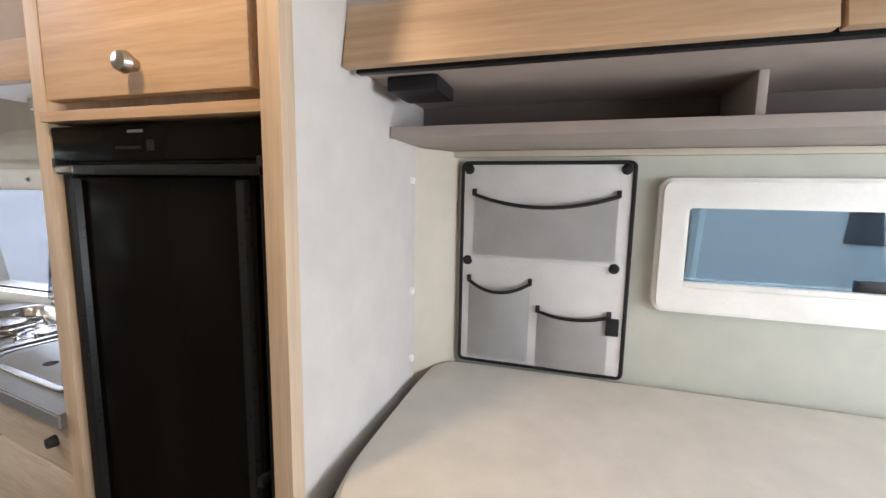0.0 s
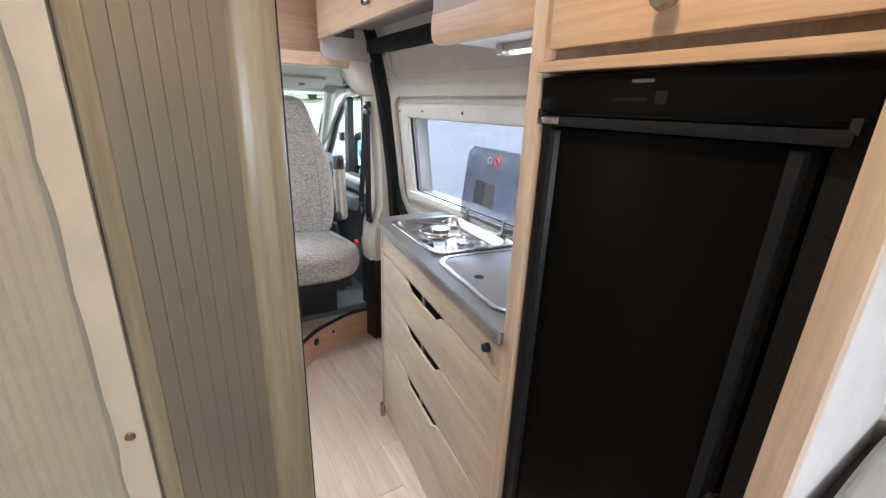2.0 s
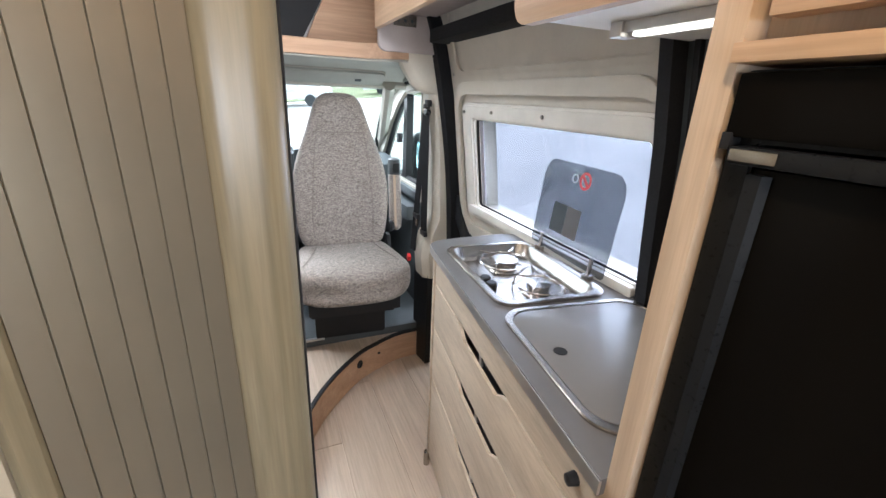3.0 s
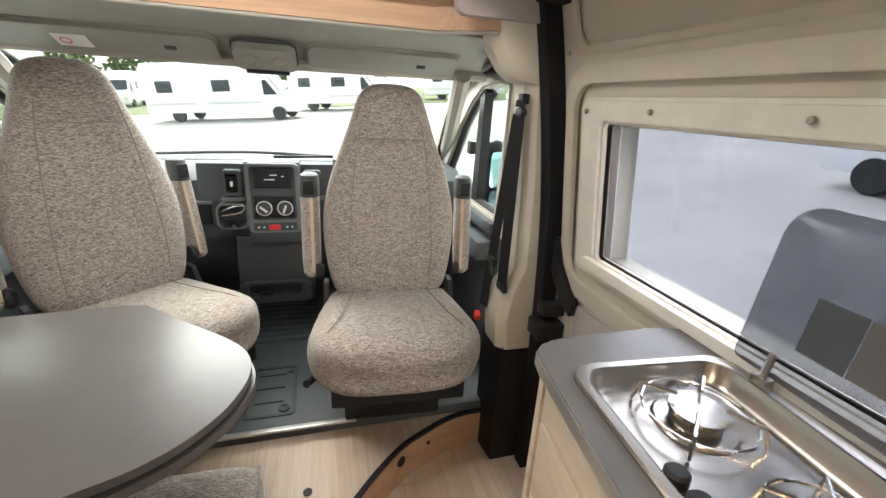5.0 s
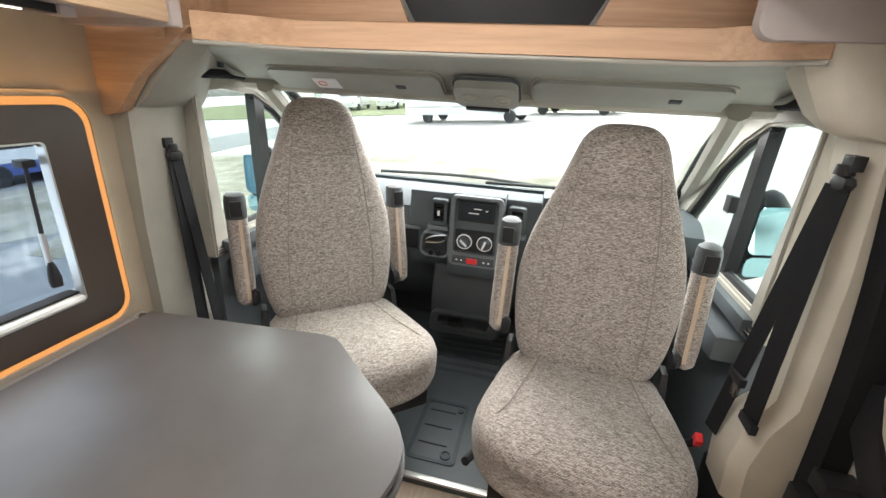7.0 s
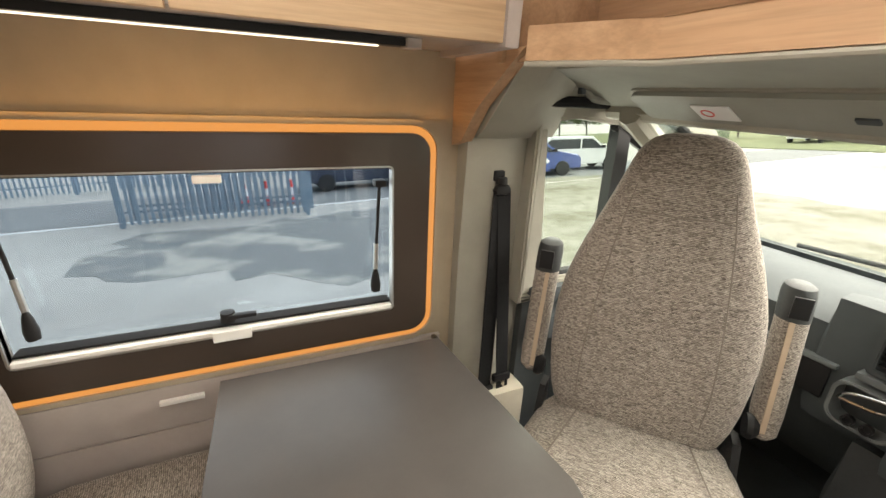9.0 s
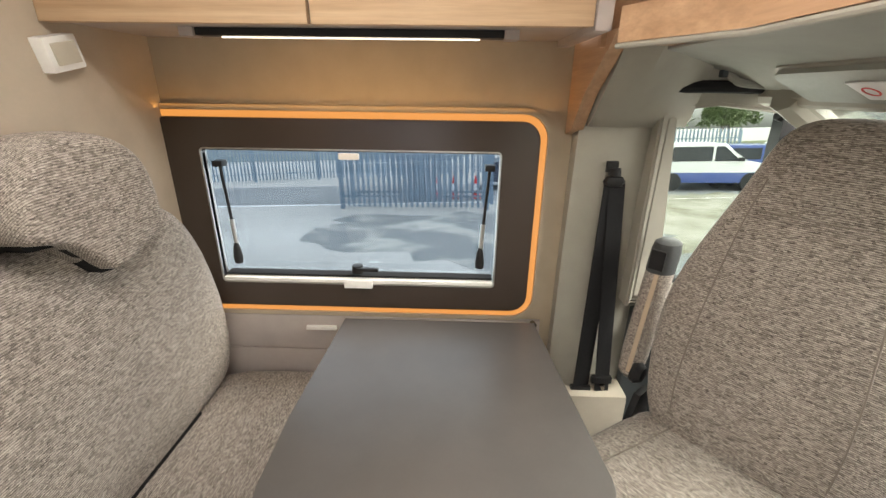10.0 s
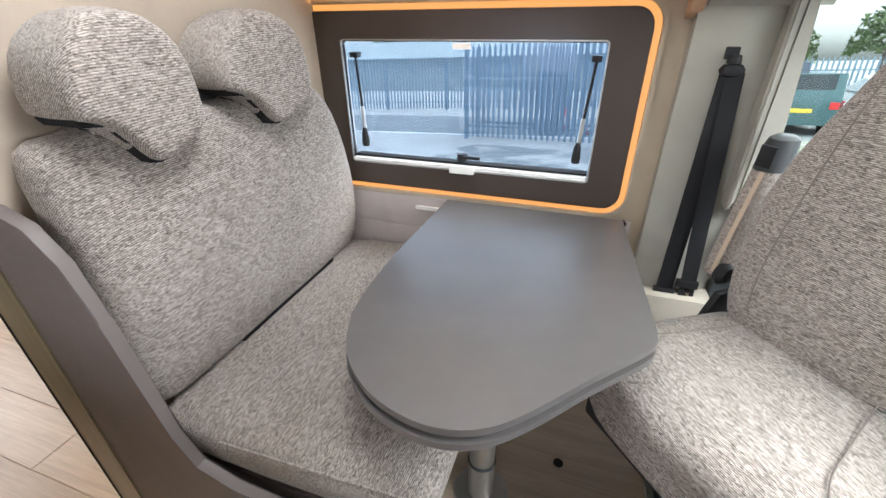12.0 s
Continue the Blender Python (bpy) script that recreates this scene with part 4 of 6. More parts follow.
    for piece in seat.children_recursive:
        for v in piece.data.vertices:
            if v.co.z > 0.45 and v.co.x < -0.08:
                v.co.x -= recline * (v.co.z - 0.45)
    seat.matrix_basis = m
    return seat


captain_seat(pose(-2.425, 0.252, 0.2, 0, 0, -4), "grey tweed driver seat turned to face the living area", True)
captain_seat(pose(-2.53, -0.505, 0.215, 0, 0, 41), "grey tweed passenger seat swivelled towards the table", False, 0.07)

# ---- belt pillars ----
rp = thing("pillar_right", (-2.40, 0.66, 0.2), "cream pillar trim beside the driver seat", "pillar", kind="structure")
part("trim", loft([[(x, y, z) for x, y in ((x0, 0.76), (x0, y0 + 0.03), (x0 - 0.03, y0), (x1 + 0.03, y0), (x1, y0 + 0.03), (x1, 0.76))] for z, x0, x1, y0 in ((0.50, -2.312, -2.47, 0.60), (0.62, -2.312, -2.47, 0.59), (0.72, -2.312, -2.46, 0.605), (0.80, -2.312, -2.43, 0.64), (1.1, -2.312, -2.43, 0.63), (1.40, -2.312, -2.44, 0.60))]), CREAM, rp)
part("foot", loft([[(x, y, z) for x, y in ((-2.32, 0.76), (-2.32, 0.62), (-2.46, 0.60), (-2.50, 0.76))] for z in (0.0, 0.52)]), BLACK, rp, "black lower pillar cover")
part("bulge", loft([[(x, y, z) for x, y in ((-2.312, 0.74), (-2.312, y0 + 0.03), (-2.322, y0 + 0.008), (-2.35, y0 - 0.01), (x1, y0 + 0.02), (x1, 0.74))] for z, y0, x1 in ((1.362, 0.60, -2.40), (1.372, 0.565, -2.43), (1.40, 0.54, -2.46), (1.46, 0.505, -2.48), (1.53, 0.47, -2.49))]), CREAM, rp, "cream moulded cover")
lp = thing("pillar_left", (-2.42, -1.04, 0.2), "stone coloured pillar trim with the passenger belt", "pillar", kind="structure")
part("trim", loft([[(x, y, z) for x, y in ((-2.335, -1.16), (-2.335, y0), (-2.40, y0 + 0.015), (-2.50, y0 + 0.01), (-2.56, -1.03), (-2.56, -1.16))] for z, y0 in ((0.16, -1.0), (0.55, -0.99), (0.6, -1.02), (1.0, -1.02), (1.35, -1.0), (1.5, -0.95))]), CREAM_DARK, lp)
part("ledge", box(-2.56, -2.31, -1.10, -0.93, 0.16, 0.55, 0.02), CREAM, lp)
part("slot", ring_frame(rounded(-2.442, -2.412, 1.235, 1.315, 0.004), rounded(-2.438, -2.416, 1.239, 1.311, 0.003), "y", -1.006, -0.998), DASH, lp)
part("bulge", loft([[(x, y, z) for x, y in ((-2.35, -1.12), (-2.35, y0), (-2.42, y0 + 0.02), (-2.60, y1), (-2.62, -1.12))] for z, y0, y1 in ((1.325, -0.99, -1.01), (1.35, -0.95, -0.99), (1.44, -0.86, -0.95), (1.505, -0.80, -0.92))]), CREAM_DARK, lp)
part("corner_board", prism([(-1.06, 1.30), (-1.0, 1.315), (-0.93, 1.40), (-0.80, 1.49), (-0.745, 1.515), (-1.06, 1.515)], "x", -2.345, -2.315, 0.003), OAK_Y, lp, "curved oak corner board")


def seat_belt(label, slide, top, base, other, across):
    b = thing("seat_belt", base, label, "seat belt", "cab seat belts")
    part("webbing", strap([top, tuple((Vector(top) + Vector(base)) / 2 + Vector((0, 0.0, 0))), base], 0.047, 0.003, across), RUBBER, b)
    part("webbing", strap([tuple(Vector(top) + Vector((-0.01, 0, 0))), other], 0.043, 0.003, across), RUBBER, b)
    part("guide", pillow(box(top[0] - 0.035, top[0] + 0.035, top[1] - 0.012, top[1] + 0.02, top[2] - 0.015, top[2] + 0.025), 1), BLACK, b, "black belt guide")
    part("bolt", lathe([(0.0, 0.02), (0.014, 0.018), (0.016, 0.0)], tuple(Vector(top) + Vector((0, 0, 0.02))), "z"), BLACK, b)
    part("height_slide", box(slide[0] - 0.015, slide[0] + 0.015, slide[1] - 0.01, slide[1] + 0.012, slide[2] - 0.012, slide[2] + 0.016, 0.004), BLACK, b)
    t = Vector(top).lerp(Vector(other), 0.72)
    part("tongue", box(t.x - 0.03, t.x + 0.03, t.y - 0.008, t.y + 0.008, t.z - 0.012, t.z + 0.012, 0.004), BLACK, b)
    part("tongue_plate", box(t.x - 0.014, t.x + 0.014, t.y - 0.003, t.y + 0.003, t.z - 0.05, t.z - 0.01, 0.001), STEEL, b, "steel buckle tongue")
    part("anchor", box(base[0] - 0.03, base[0] + 0.03, base[1] - 0.008, base[1] + 0.008, base[2] - 0.012, base[2] + 0.012, 0.003), BLACK, b)


seat_belt("black seat belt hanging beside the driver seat", (-2.325, 0.598, 1.322), (-2.332, 0.594, 1.282), (-2.332, 0.597, 0.735), (-2.43, 0.578, 0.62), (1, 0.25, 0))
seat_belt("black seat belt hanging beside the passenger seat", (-2.427, -0.995, 1.225), (-2.435, -0.985, 1.185), (-2.425, -0.965, 0.55), (-2.50, -0.95, 0.36), (1, 0.1, 0))

# ---- overhead shelf above the cab ----
oh = thing("cab_shelf", (-2.5, -0.1, 1.485), "open oak storage shelf over the cab", "shelf", kind="")
LIP = [(-2.31, -0.745), (-2.42, -0.55), (-2.42, 0.355), (-2.31, 0.50)]
part("lip", prism(LIP + [(-2.326, 0.515), (-2.44, 0.366), (-2.44, -0.561), (-2.326, -0.76)], "z", 1.488, 1.546, 0.003), OAK_Y, oh, "oak front lip")
part("shelf_board", prism([(-2.329, -0.762), (-2.442, -0.562), (-2.442, 0.367), (-2.329, 0.517), (-2.329, 0.62), (-2.549, 0.62), (-2.549, -0.82), (-2.329, -0.82)], "z", 1.489, 1.50), OAK_Y, oh)
for y in (-0.84, 0.622):
    part("side_panel", box(-2.56, -2.305, y, y + 0.018, 1.488, 1.899), OAK_Y, oh, "oak side panel")
part("lip_trim", tube([(*p, 1.482) for p in LIP], 0.005), CREAM_DARK, oh)
# Flat black panel filling the space between the angled cheeks.
part("back_panel", prism([(-0.27, 1.52), (0.10, 1.52), (0.30, 1.88), (-0.47, 1.88)], "x", -2.56, -2.55), BLACK, oh, "black panel behind the oak cheeks")
for s, y0, y1 in ((1, 0.10, 0.30), (-1, -0.27, -0.47)):
    e = 0.62 if s > 0 else -0.82
    part("cheek", prism([(y0, 1.49), (e, 1.49), (e, 1.90), (y1, 1.90)], "x", -2.548, -2.53, 0.004), OAK_Y, oh, "angled oak cheek")

# ---- fridge cabinet ----
fc = thing("fridge_cabinet", (-0.6, 0.5, 0), "tall oak cabinet housing the fridge, with a grey side board", "cabinet")
part("side_board", box(-0.392, -0.372, 0.285, 0.845, 0.0, 1.90), GREIGE, fc, "pale grey textured side board")
part("post", box(-0.395, -0.365, 0.258, 0.285, 0.0, 1.90, 0.002), OAK_Z, fc, "oak front edge")
part("post", box(-0.828, -0.798, 0.273, 0.80, 0.0, 1.90, 0.002), OAK_Z, fc, "oak side panel")
part("rail", box(-0.798, -0.395, 0.262, 0.70, 1.378, 1.393, 0.002), OAK, fc)
part("back", box(-0.798, -0.395, 0.70, 0.72, 0.0, 1.90), OAK_Z, fc)
part("plinth", box(-0.798, -0.395, 0.29, 0.31, 0.0, 0.07), OAK, fc)
locker_door = part("locker_door", box(-0.778, -0.412, 0.262, 0.284, 1.408, 1.86, 0.004), OAK, fc, "oak locker door")
part("knob", lathe([(0.0, -0.026), (0.012, -0.024), (0.015, -0.015), (0.009, -0.004), (0.008, 0.002)], (-0.596, 0.262, 1.445), "y"), STEEL, locker_door, "brushed metal knob")
part("shadow_board", box(-0.798, -0.395, 0.30, 0.31, 1.393, 1.90), OAK_Z, fc)
fr = thing("fridge", (-0.597, 0.45, 0.07), "tall slim black glossy fridge built into the cabinet", "fridge")
part("frame", ring_frame(rounded(-0.796, -0.397, 0.08, 1.374, 0.004), rounded(-0.772, -0.424, 0.09, 1.318, 0.004), "y", 0.66, 0.284, 0.002), FRIDGE_FRAME, fr, "charcoal fridge frame")
panel = part("control_panel", box(-0.793, -0.400, 0.272, 0.30, 1.322, 1.372, 0.004), FRIDGE, fr, "black gloss control panel")
part("badge", box(-0.635, -0.605, 0.2715, 0.2725, 1.360, 1.364), MUTED, panel)
part("display", box(-0.60, -0.585, 0.2715, 0.2725, 1.335, 1.350), FRIDGE_FRAME, panel)
part("caption", box(-0.66, -0.61, 0.2715, 0.2725, 1.338, 1.342), FRIDGE_FRAME, panel)
door = part("door", box(-0.770, -0.428, 0.282, 0.33, 0.10, 1.300, 0.008), FRIDGE, fr, "black gloss door")
part("handle_bar", box(-0.785, -0.408, 0.268, 0.29, 1.301, 1.316, 0.005), FRIDGE_FRAME, door, "dark metal handle bar")
part("handle_light_end", box(-0.782, -0.745, 0.266, 0.27, 1.304, 1.314, 0.002), STEEL, door)
for x in (-0.762, -0.446):
    part("grip_channel", prism([(x - 0.010, 0.283), (x + 0.010, 0.283), (x + 0.006, 0.274), (x - 0.006, 0.274)], "z", 0.12, 1.295, 0.002), FRIDGE_FRAME, door)
for x, z in ((-0.79, 1.318), (-0.41, 1.318), (-0.43, 0.87)):
    part("latch", box(x - 0.004, x + 0.004, 0.27, 0.29, z - 0.006, z + 0.008, 0.001), BLACK, fr)

# ---- kitchen block: its front runs at a slight angle to the van ----
FA, FB = Vector((-0.828, 0.281)), Vector((-1.712, 0.400))
KD = (FB - FA).normalized()
KN = Vector((-KD.y, KD.x)) if (Vector((-KD.y, KD.x))).y < 0 else Vector((KD.y, -KD.x))
KM = Matrix(((KD.x, -KN.x, 0, FA.x), (KD.y, -KN.y, 0, FA.y), (0, 0, 1, 0), (0, 0, 0, 1)))  # u along the front, v into the unit
KL = (FB - FA).length
kit = thing("kitchen_cabinet", (-1.27, 0.55, 0), "pale oak kitchen unit with four drawers and cut-out grips", "cabinet")
# Black carcass: the darkness inside the grip cut-outs is put into its colour.
part("body", moved(box(0.0, KL - 0.016, 0.045, 0.34, 0.05, 0.800), KM), BLACK, kit)
part("toe_board", moved(box(0.0, KL - 0.016, 0.03, 0.05, 0.0, 0.06), KM), PALE_OAK, kit)
part("end_panel", moved(box(KL - 0.014, KL + 0.004, -0.004, 0.36, 0.02, 0.876, 0.003), KM), PALE_OAK, kit, "pale oak end panel")
part("foot", moved(lathe([(0.012, 0.0), (0.012, 0.06), (0.008, 0.065)], (KL - 0.005, -0.004, 0.0)), KM), STEEL, kit)
S0, S1 = 0.33, 0.60  # where the grips are cut out


def drawer_front(z0, z1, grip):
    top = [(KL - 0.017, z1), (0.002, z1)]
    if grip:
        top = [(KL - 0.017, z1), (S1 + 0.035, z1), (S1 - 0.002, z1 - 0.012), (S1 - 0.03, z1 - 0.034), (S0 + 0.03, z1 - 0.034), (S0 + 0.002, z1 - 0.012), (S0 - 0.035, z1), (0.002, z1)]
    d = part("drawer", moved(prism([(0.002, z0), (KL - 0.017, z0)] + top, "y", 0.0, 0.009, 0.002), KM), PALE_OAK, kit, "pale oak drawer front")
    if grip:
        part("clip", moved(box((S0 + S1) / 2 - 0.008, (S0 + S1) / 2 + 0.008, 0.006, 0.012, z1 - 0.030, z1 - 0.002), KM), ALU, d)
    return d


for z0, z1, g in ((0.06, 0.407, True), (0.413, 0.609, True), (0.615, 0.775, True), (0.781, 0.876, False)):
    dr = drawer_front(z0, z1, g)
part("lock_knob", moved(lathe([(0.0, -0.016), (0.009, -0.014), (0.011, 0.0)], (0.063, 0.0, 0.832), "y"), KM), BLACK, dr, "black push lock")
wt = thing("worktop", (-1.3, 0.5, 0.877), "grey laminate kitchen worktop with a rounded end", "worktop")
outline = [(-0.828, 0.263), (-1.69, 0.380), (-1.722, 0.388), (-1.742, 0.41), (-1.752, 0.45), (-1.755, 0.52), (-1.753, 0.66), (-1.742, 0.705), (-1.715, 0.735), (-1.67, 0.745), (-0.828, 0.75)]
HC = Vector((-1.452, 0.540))
HM = Matrix.Translation((HC.x, HC.y, 0.905)) @ Matrix.Rotation(math.atan2(KD.y, KD.x) - math.pi, 4, "Z") @ Matrix.Rotation(radians(3), 4, "Z")
hole = [(HM @ Vector((x, y, 0))).to_2d() for x, y in rounded(-0.191, 0.191, -0.135, 0.13, 0.045)]
part("top", holed_plate(outline, hole, 0.878, 0.905), WORKTOP, wt)
part("edge_band", strap([(x, y, 0.891) for x, y in outline[:9]], 0.023, 0.004, (0, 0, 1)), ALU, wt, "light edge band")
# hob with a glass lid, let into the top
hob = thing("hob", (HC.x, HC.y, 0.905), "stainless steel two burner gas hob with raised smoked glass lid", "hob")
part("rim", moved(ring_frame(rounded(-0.205, 0.205, -0.150, 0.150, 0.045), rounded(-0.186, 0.186, -0.13, 0.125, 0.04), "z", 0.0008, 0.008, 0.003), HM), STEEL, hob)
well = loft([[(x, y, z) for x, y in rounded(-0.187 + k, 0.187 - k, -0.131 + k, 0.126 - k, 0.04 - k * 0.6)] for z, k in ((0.0075, 0.0), (0.003, 0.002), (-0.022, 0.010), (-0.030, 0.018), (-0.032, 0.03))])
bmesh.ops.delete(well, geom=[max(well.faces, key=lambda f: f.calc_center_median().z)], context="FACES_ONLY")
part("well", moved(well, HM), STEEL, hob, "pressed steel well")
HB = HM @ Matrix.Translation((0, 0, -0.033))
for x, y, r in ((-0.095, 0.01, 0.040), (0.085, 0.02, 0.032)):
    burner = part("burner", moved(lathe([(r * 1.5, 0.002), (r * 1.4, 0.006), (r * 0.9, 0.008), (r * 0.85, 0.02), (r, 0.022), (r, 0.028), (0.0, 0.031)], (x, y, 0)), HB), STEEL, hob, "gas burner")
    part("pan_ring", moved(tube([(x + r * 1.9 * math.cos(a * math.pi / 10), y + r * 1.9 * math.sin(a * math.pi / 10), 0.022) for a in range(20)], 0.0025, 6, True), HB), CHROME, burner)
    for a in range(4):
        c, s = math.cos(radians(45 + 90 * a)), math.sin(radians(45 + 90 * a))
        part("pan_support", moved(tube([(x + r * 2.2 * c, y + r * 2.2 * s, 0.004), (x + r * 2.0 * c, y + r * 2.0 * s, 0.036), (x + r * 0.75 * c, y + r * 0.75 * s, 0.040)], 0.003, 6), HB), CHROME, burner)
for x in (0.0, 0.04):
    part("control_knob", moved(lathe([(0.016, 0.001), (0.016, 0.014), (0.012, 0.018), (0.0, 0.018)], (x - 0.01, -0.09, 0)), HB), BLACK, hob, "black control knob")
lid = part("lid", moved(prism(rounded(-0.185, 0.165, 0.0, 0.265, (0.01, 0.01, 0.05, 0.05)), "y", 0.0, 0.005, 0.001), HM @ Matrix.Translation((0, 0.147, 0.022)) @ Matrix.Rotation(radians(-6), 4, "X")), SMOKED, hob, "raised smoked glass lid")
ML = HM @ Matrix.Translation((0, 0.147, 0.022)) @ Matrix.Rotation(radians(-6), 4, "X")
part("warning_label", moved(box(-0.10, -0.035, -0.0015, -0.0005, 0.06, 0.145), ML), DASH, lid, "dark printed warning field")
part("warning_label", moved(box(-0.033, 0.03, -0.0015, -0.0005, 0.06, 0.145), ML), WORKTOP, lid)
ringpts = lambda cx, cz, r: [(cx + r * math.cos(a * math.pi / 10), cz + r * math.sin(a * math.pi / 10)) for a in range(20)]
part("hot_sign", moved(ring_frame(ringpts(0.015, 0.225, 0.024), ringpts(0.015, 0.225, 0.017), "y", -0.0015, -0.0005), ML), RED, lid, "red ring sign")
part("hot_bar", moved(box(-0.018, 0.018, -0.0015, -0.0007, -0.004, 0.004), ML @ Matrix.Translation((0.015, 0, 0.225)) @ Matrix.Rotation(radians(45), 4, "Y")), RED, lid)
part("round_sign", moved(ring_frame(ringpts(-0.03, 0.225, 0.013), ringpts(-0.03, 0.225, 0.010), "y", -0.0015, -0.0005), ML), PRINT, lid)
for x in (-0.12, 0.12):
    part("hinge", moved(box(x - 0.013, x + 0.013, 0.130, 0.150, 0.006, 0.022, 0.003), HM), STEEL, hob, "steel lid hinge")
    part("hinge_arm", moved(tube([(x, 0.14, 0.02), (x, 0.145, 0.065)], 0.006), HM), STEEL, hob)
sink = thing("sink_cover", (-1.03, 0.5, 0.905), "grey glass cover over the sink with a finger hole", "sink")
SM = Matrix.Translation((-1.03, 0.515, 0.905)) @ Matrix.Rotation(math.atan2(KD.y, KD.x) - math.pi, 4, "Z")
o = rounded(-0.20, 0.185, -0.185, 0.175, 0.06, 8)
part("rim", moved(ring_frame(o, rounded(-0.186, 0.171, -0.171, 0.161, 0.055, 8), "z", 0.0008, 0.006, 0.002), SM), STEEL, sink, "pale steel rim")
part("lid", moved(prism(rounded(-0.184, 0.169, -0.169, 0.159, 0.054, 8), "z", 0.001, 0.0045, 0.001), SM), SINK_LID, sink)
part("finger_hole", disc((-1.073, 0.392, 0.9085), 0.013, 0.002), RUBBER, sink)

# ---- overhead lockers on the door side ----
ko = thing("kitchen_locker", (-1.0, 0.45, 1.45), "overhead locker above the hob with oak edge and grey front", "locker")
part("carcass", box(-1.165, -0.828, 0.305, 0.66, 1.462, 1.90), WHITE, ko)
part("oak_front", prism(rounded(-1.172, -0.828, 1.450, 1.512, (0.03, 0.002, 0.002, 0.002)), "y", 0.287, 0.305, 0.003), OAK, ko)
part("grey_front", box(-1.172, -0.828, 0.290, 0.305, 1.513, 1.90, 0.003), MAUVE, ko)
kl = thing("kitchen_light", (-1.0, 0.435, 1.44), "slim lit strip lamp under the kitchen locker", "lamp")
part("profile", box(-1.085, -0.830, 0.425, 0.447, 1.446, 1.4615, 0.002), ALU, kl)
part("tube", box(-1.07, -0.832, 0.428, 0.444, 1.440, 1.446, 0.002), WHITE_LED, kl)
part("end_cap", box(-1.108, -1.085, 0.42, 0.452, 1.440, 1.4615, 0.002), ALU, kl)
lamp("kitchen_strip_light", "AREA", 0.1, (1.0, 0.86, 0.68), look((-0.95, 0.436, 1.438), (-0.95, 0.44, 0.9)), sx=0.23, sy=0.014)
fl = thing("front_locker", (-1.8, 0.5, 1.62), "oak overhead locker with metal knobs over the side door", "locker")
part("carcass", box(-2.29, -1.172, 0.378, 0.60, 1.645, 1.90), MAUVE, fl)
part("oak_front", box(-2.29, -1.174, 0.358, 0.378, 1.585, 1.90, 0.003), OAK, fl)
for x in (-1.70, -1.53):
    part("knob", lathe([(0.0, -0.026), (0.012, -0.024), (0.015, -0.015), (0.009, -0.004), (0.008, 0.002)], (x, 0.358, 1.635), "y"), STEEL, fl, "metal knob")
part("end_cap", prism(rounded(0.375, 0.66, 1.512, 1.90, (0.03, 0.002, 0.002, 0.002)), "x", -2.318, -2.29, 0.003), MAUVE, fl, "rounded mauve grey end panel")
for y in (0.45, 0.478, 0.506):
    part("screw", lathe([(0.0, 0.003), (0.005, 0.002), (0.006, 0.0)], (-2.284, y, 1.622), "x", 12), DASH, fl)
part("strike_plate", box(-2.2885, -2.284, 0.432, 0.524, 1.603, 1.640, 0.001), STEEL, fl, "small steel plate")

# ---- dinette: overhead cabinet ----
dc = thing("dinette_cabinet", (-1.75, -0.9, 1.515), "oak overhead cabinet above the dinette window", "cabinet")
part("carcass", box(-2.28, -1.235, -1.06, -0.782, 1.522, 1.90), MAUVE, dc)
for x0, x1 in ((-1.745, -1.236), (-2.27, -1.751)):
    part("door", box(x0, x1, -0.782, -0.762, 1.515, 1.90, 0.003), OAK, dc, "oak cabinet door")
part("end_cap", box(-2.302, -2.272, -1.06, -0.757, 1.508, 1.90, 0.004), MAUVE, dc, "mauve grey end panel")
dl = thing("dinette_light", (-1.8, -0.88, 1.50), "lit strip lamp under the overhead cabinet", "lamp")
part("profile", box(-2.12, -1.47, -0.90, -0.868, 1.506, 1.5215, 0.002), BLACK, dl, "dark lamp profile")
part("tube", box(-2.07, -1.52, -0.886, -0.880, 1.503, 1.5055, 0.001), WHITE_LED, dl)
part("end_cap", box(-2.15, -2.12, -0.90, -0.86, 1.503, 1.5215, 0.002), MAUVE, dl)
part("end_cap", box(-1.47, -1.44, -0.90, -0.86, 1.503, 1.5215, 0.002), MAUVE, dl)
lamp("dinette_strip_light", "AREA", 0.09, (1.0, 0.62, 0.28), look((-1.795, -0.885, 1.5005), (-1.795, -1.0, 1.2)), sx=0.55, sy=0.004)
al = thing("wall_speaker", (-1.24, -0.79, 1.43), "small white corner box on the partition", "speaker")
part("case", moved(box(-0.006, 0.022, -0.040, 0.040, -0.032, 0.032, 0.008), Matrix.Translation((-1.255, -0.775, 1.462)) @ Matrix.Rotation(radians(-12), 4, "X")), WHITE, al)
part("face", moved(box(-0.010, -0.005, -0.028, 0.028, -0.02, 0.02, 0.002), Matrix.Translation((-1.255, -0.775, 1.462)) @ Matrix.Rotation(radians(-12), 4, "X")), CREAM, al)

# ---- dinette: side box, bench, table ----
sb = thing("side_locker", (-1.7, -1.05, 0.16), "mauve grey side locker with a slim pull below the window", "cabinet")
part("upper_front", box(-2.30, -1.235, -1.06, -1.045, 0.615, 0.735, 0.002), MAUVE, sb)
part("lower_front", box(-2.30, -1.235, -1.06, -1.043, 0.16, 0.612, 0.002), MAUVE, sb)
part("pull", box(-1.66, -1.565, -1.046, -1.034, 0.690, 0.702, 0.002), WHITE, sb, "slim pale pull")
part("knob", lathe([(0.0, -0.02), (0.008, -0.018), (0.010, 0.0)], (-2.275, -1.02, 0.735), "y"), STEEL, sb)
bench = thing("dinette_bench", (-1.6, -0.55, 0.16), "grey tweed two seat bench with separate headrests", "bench")
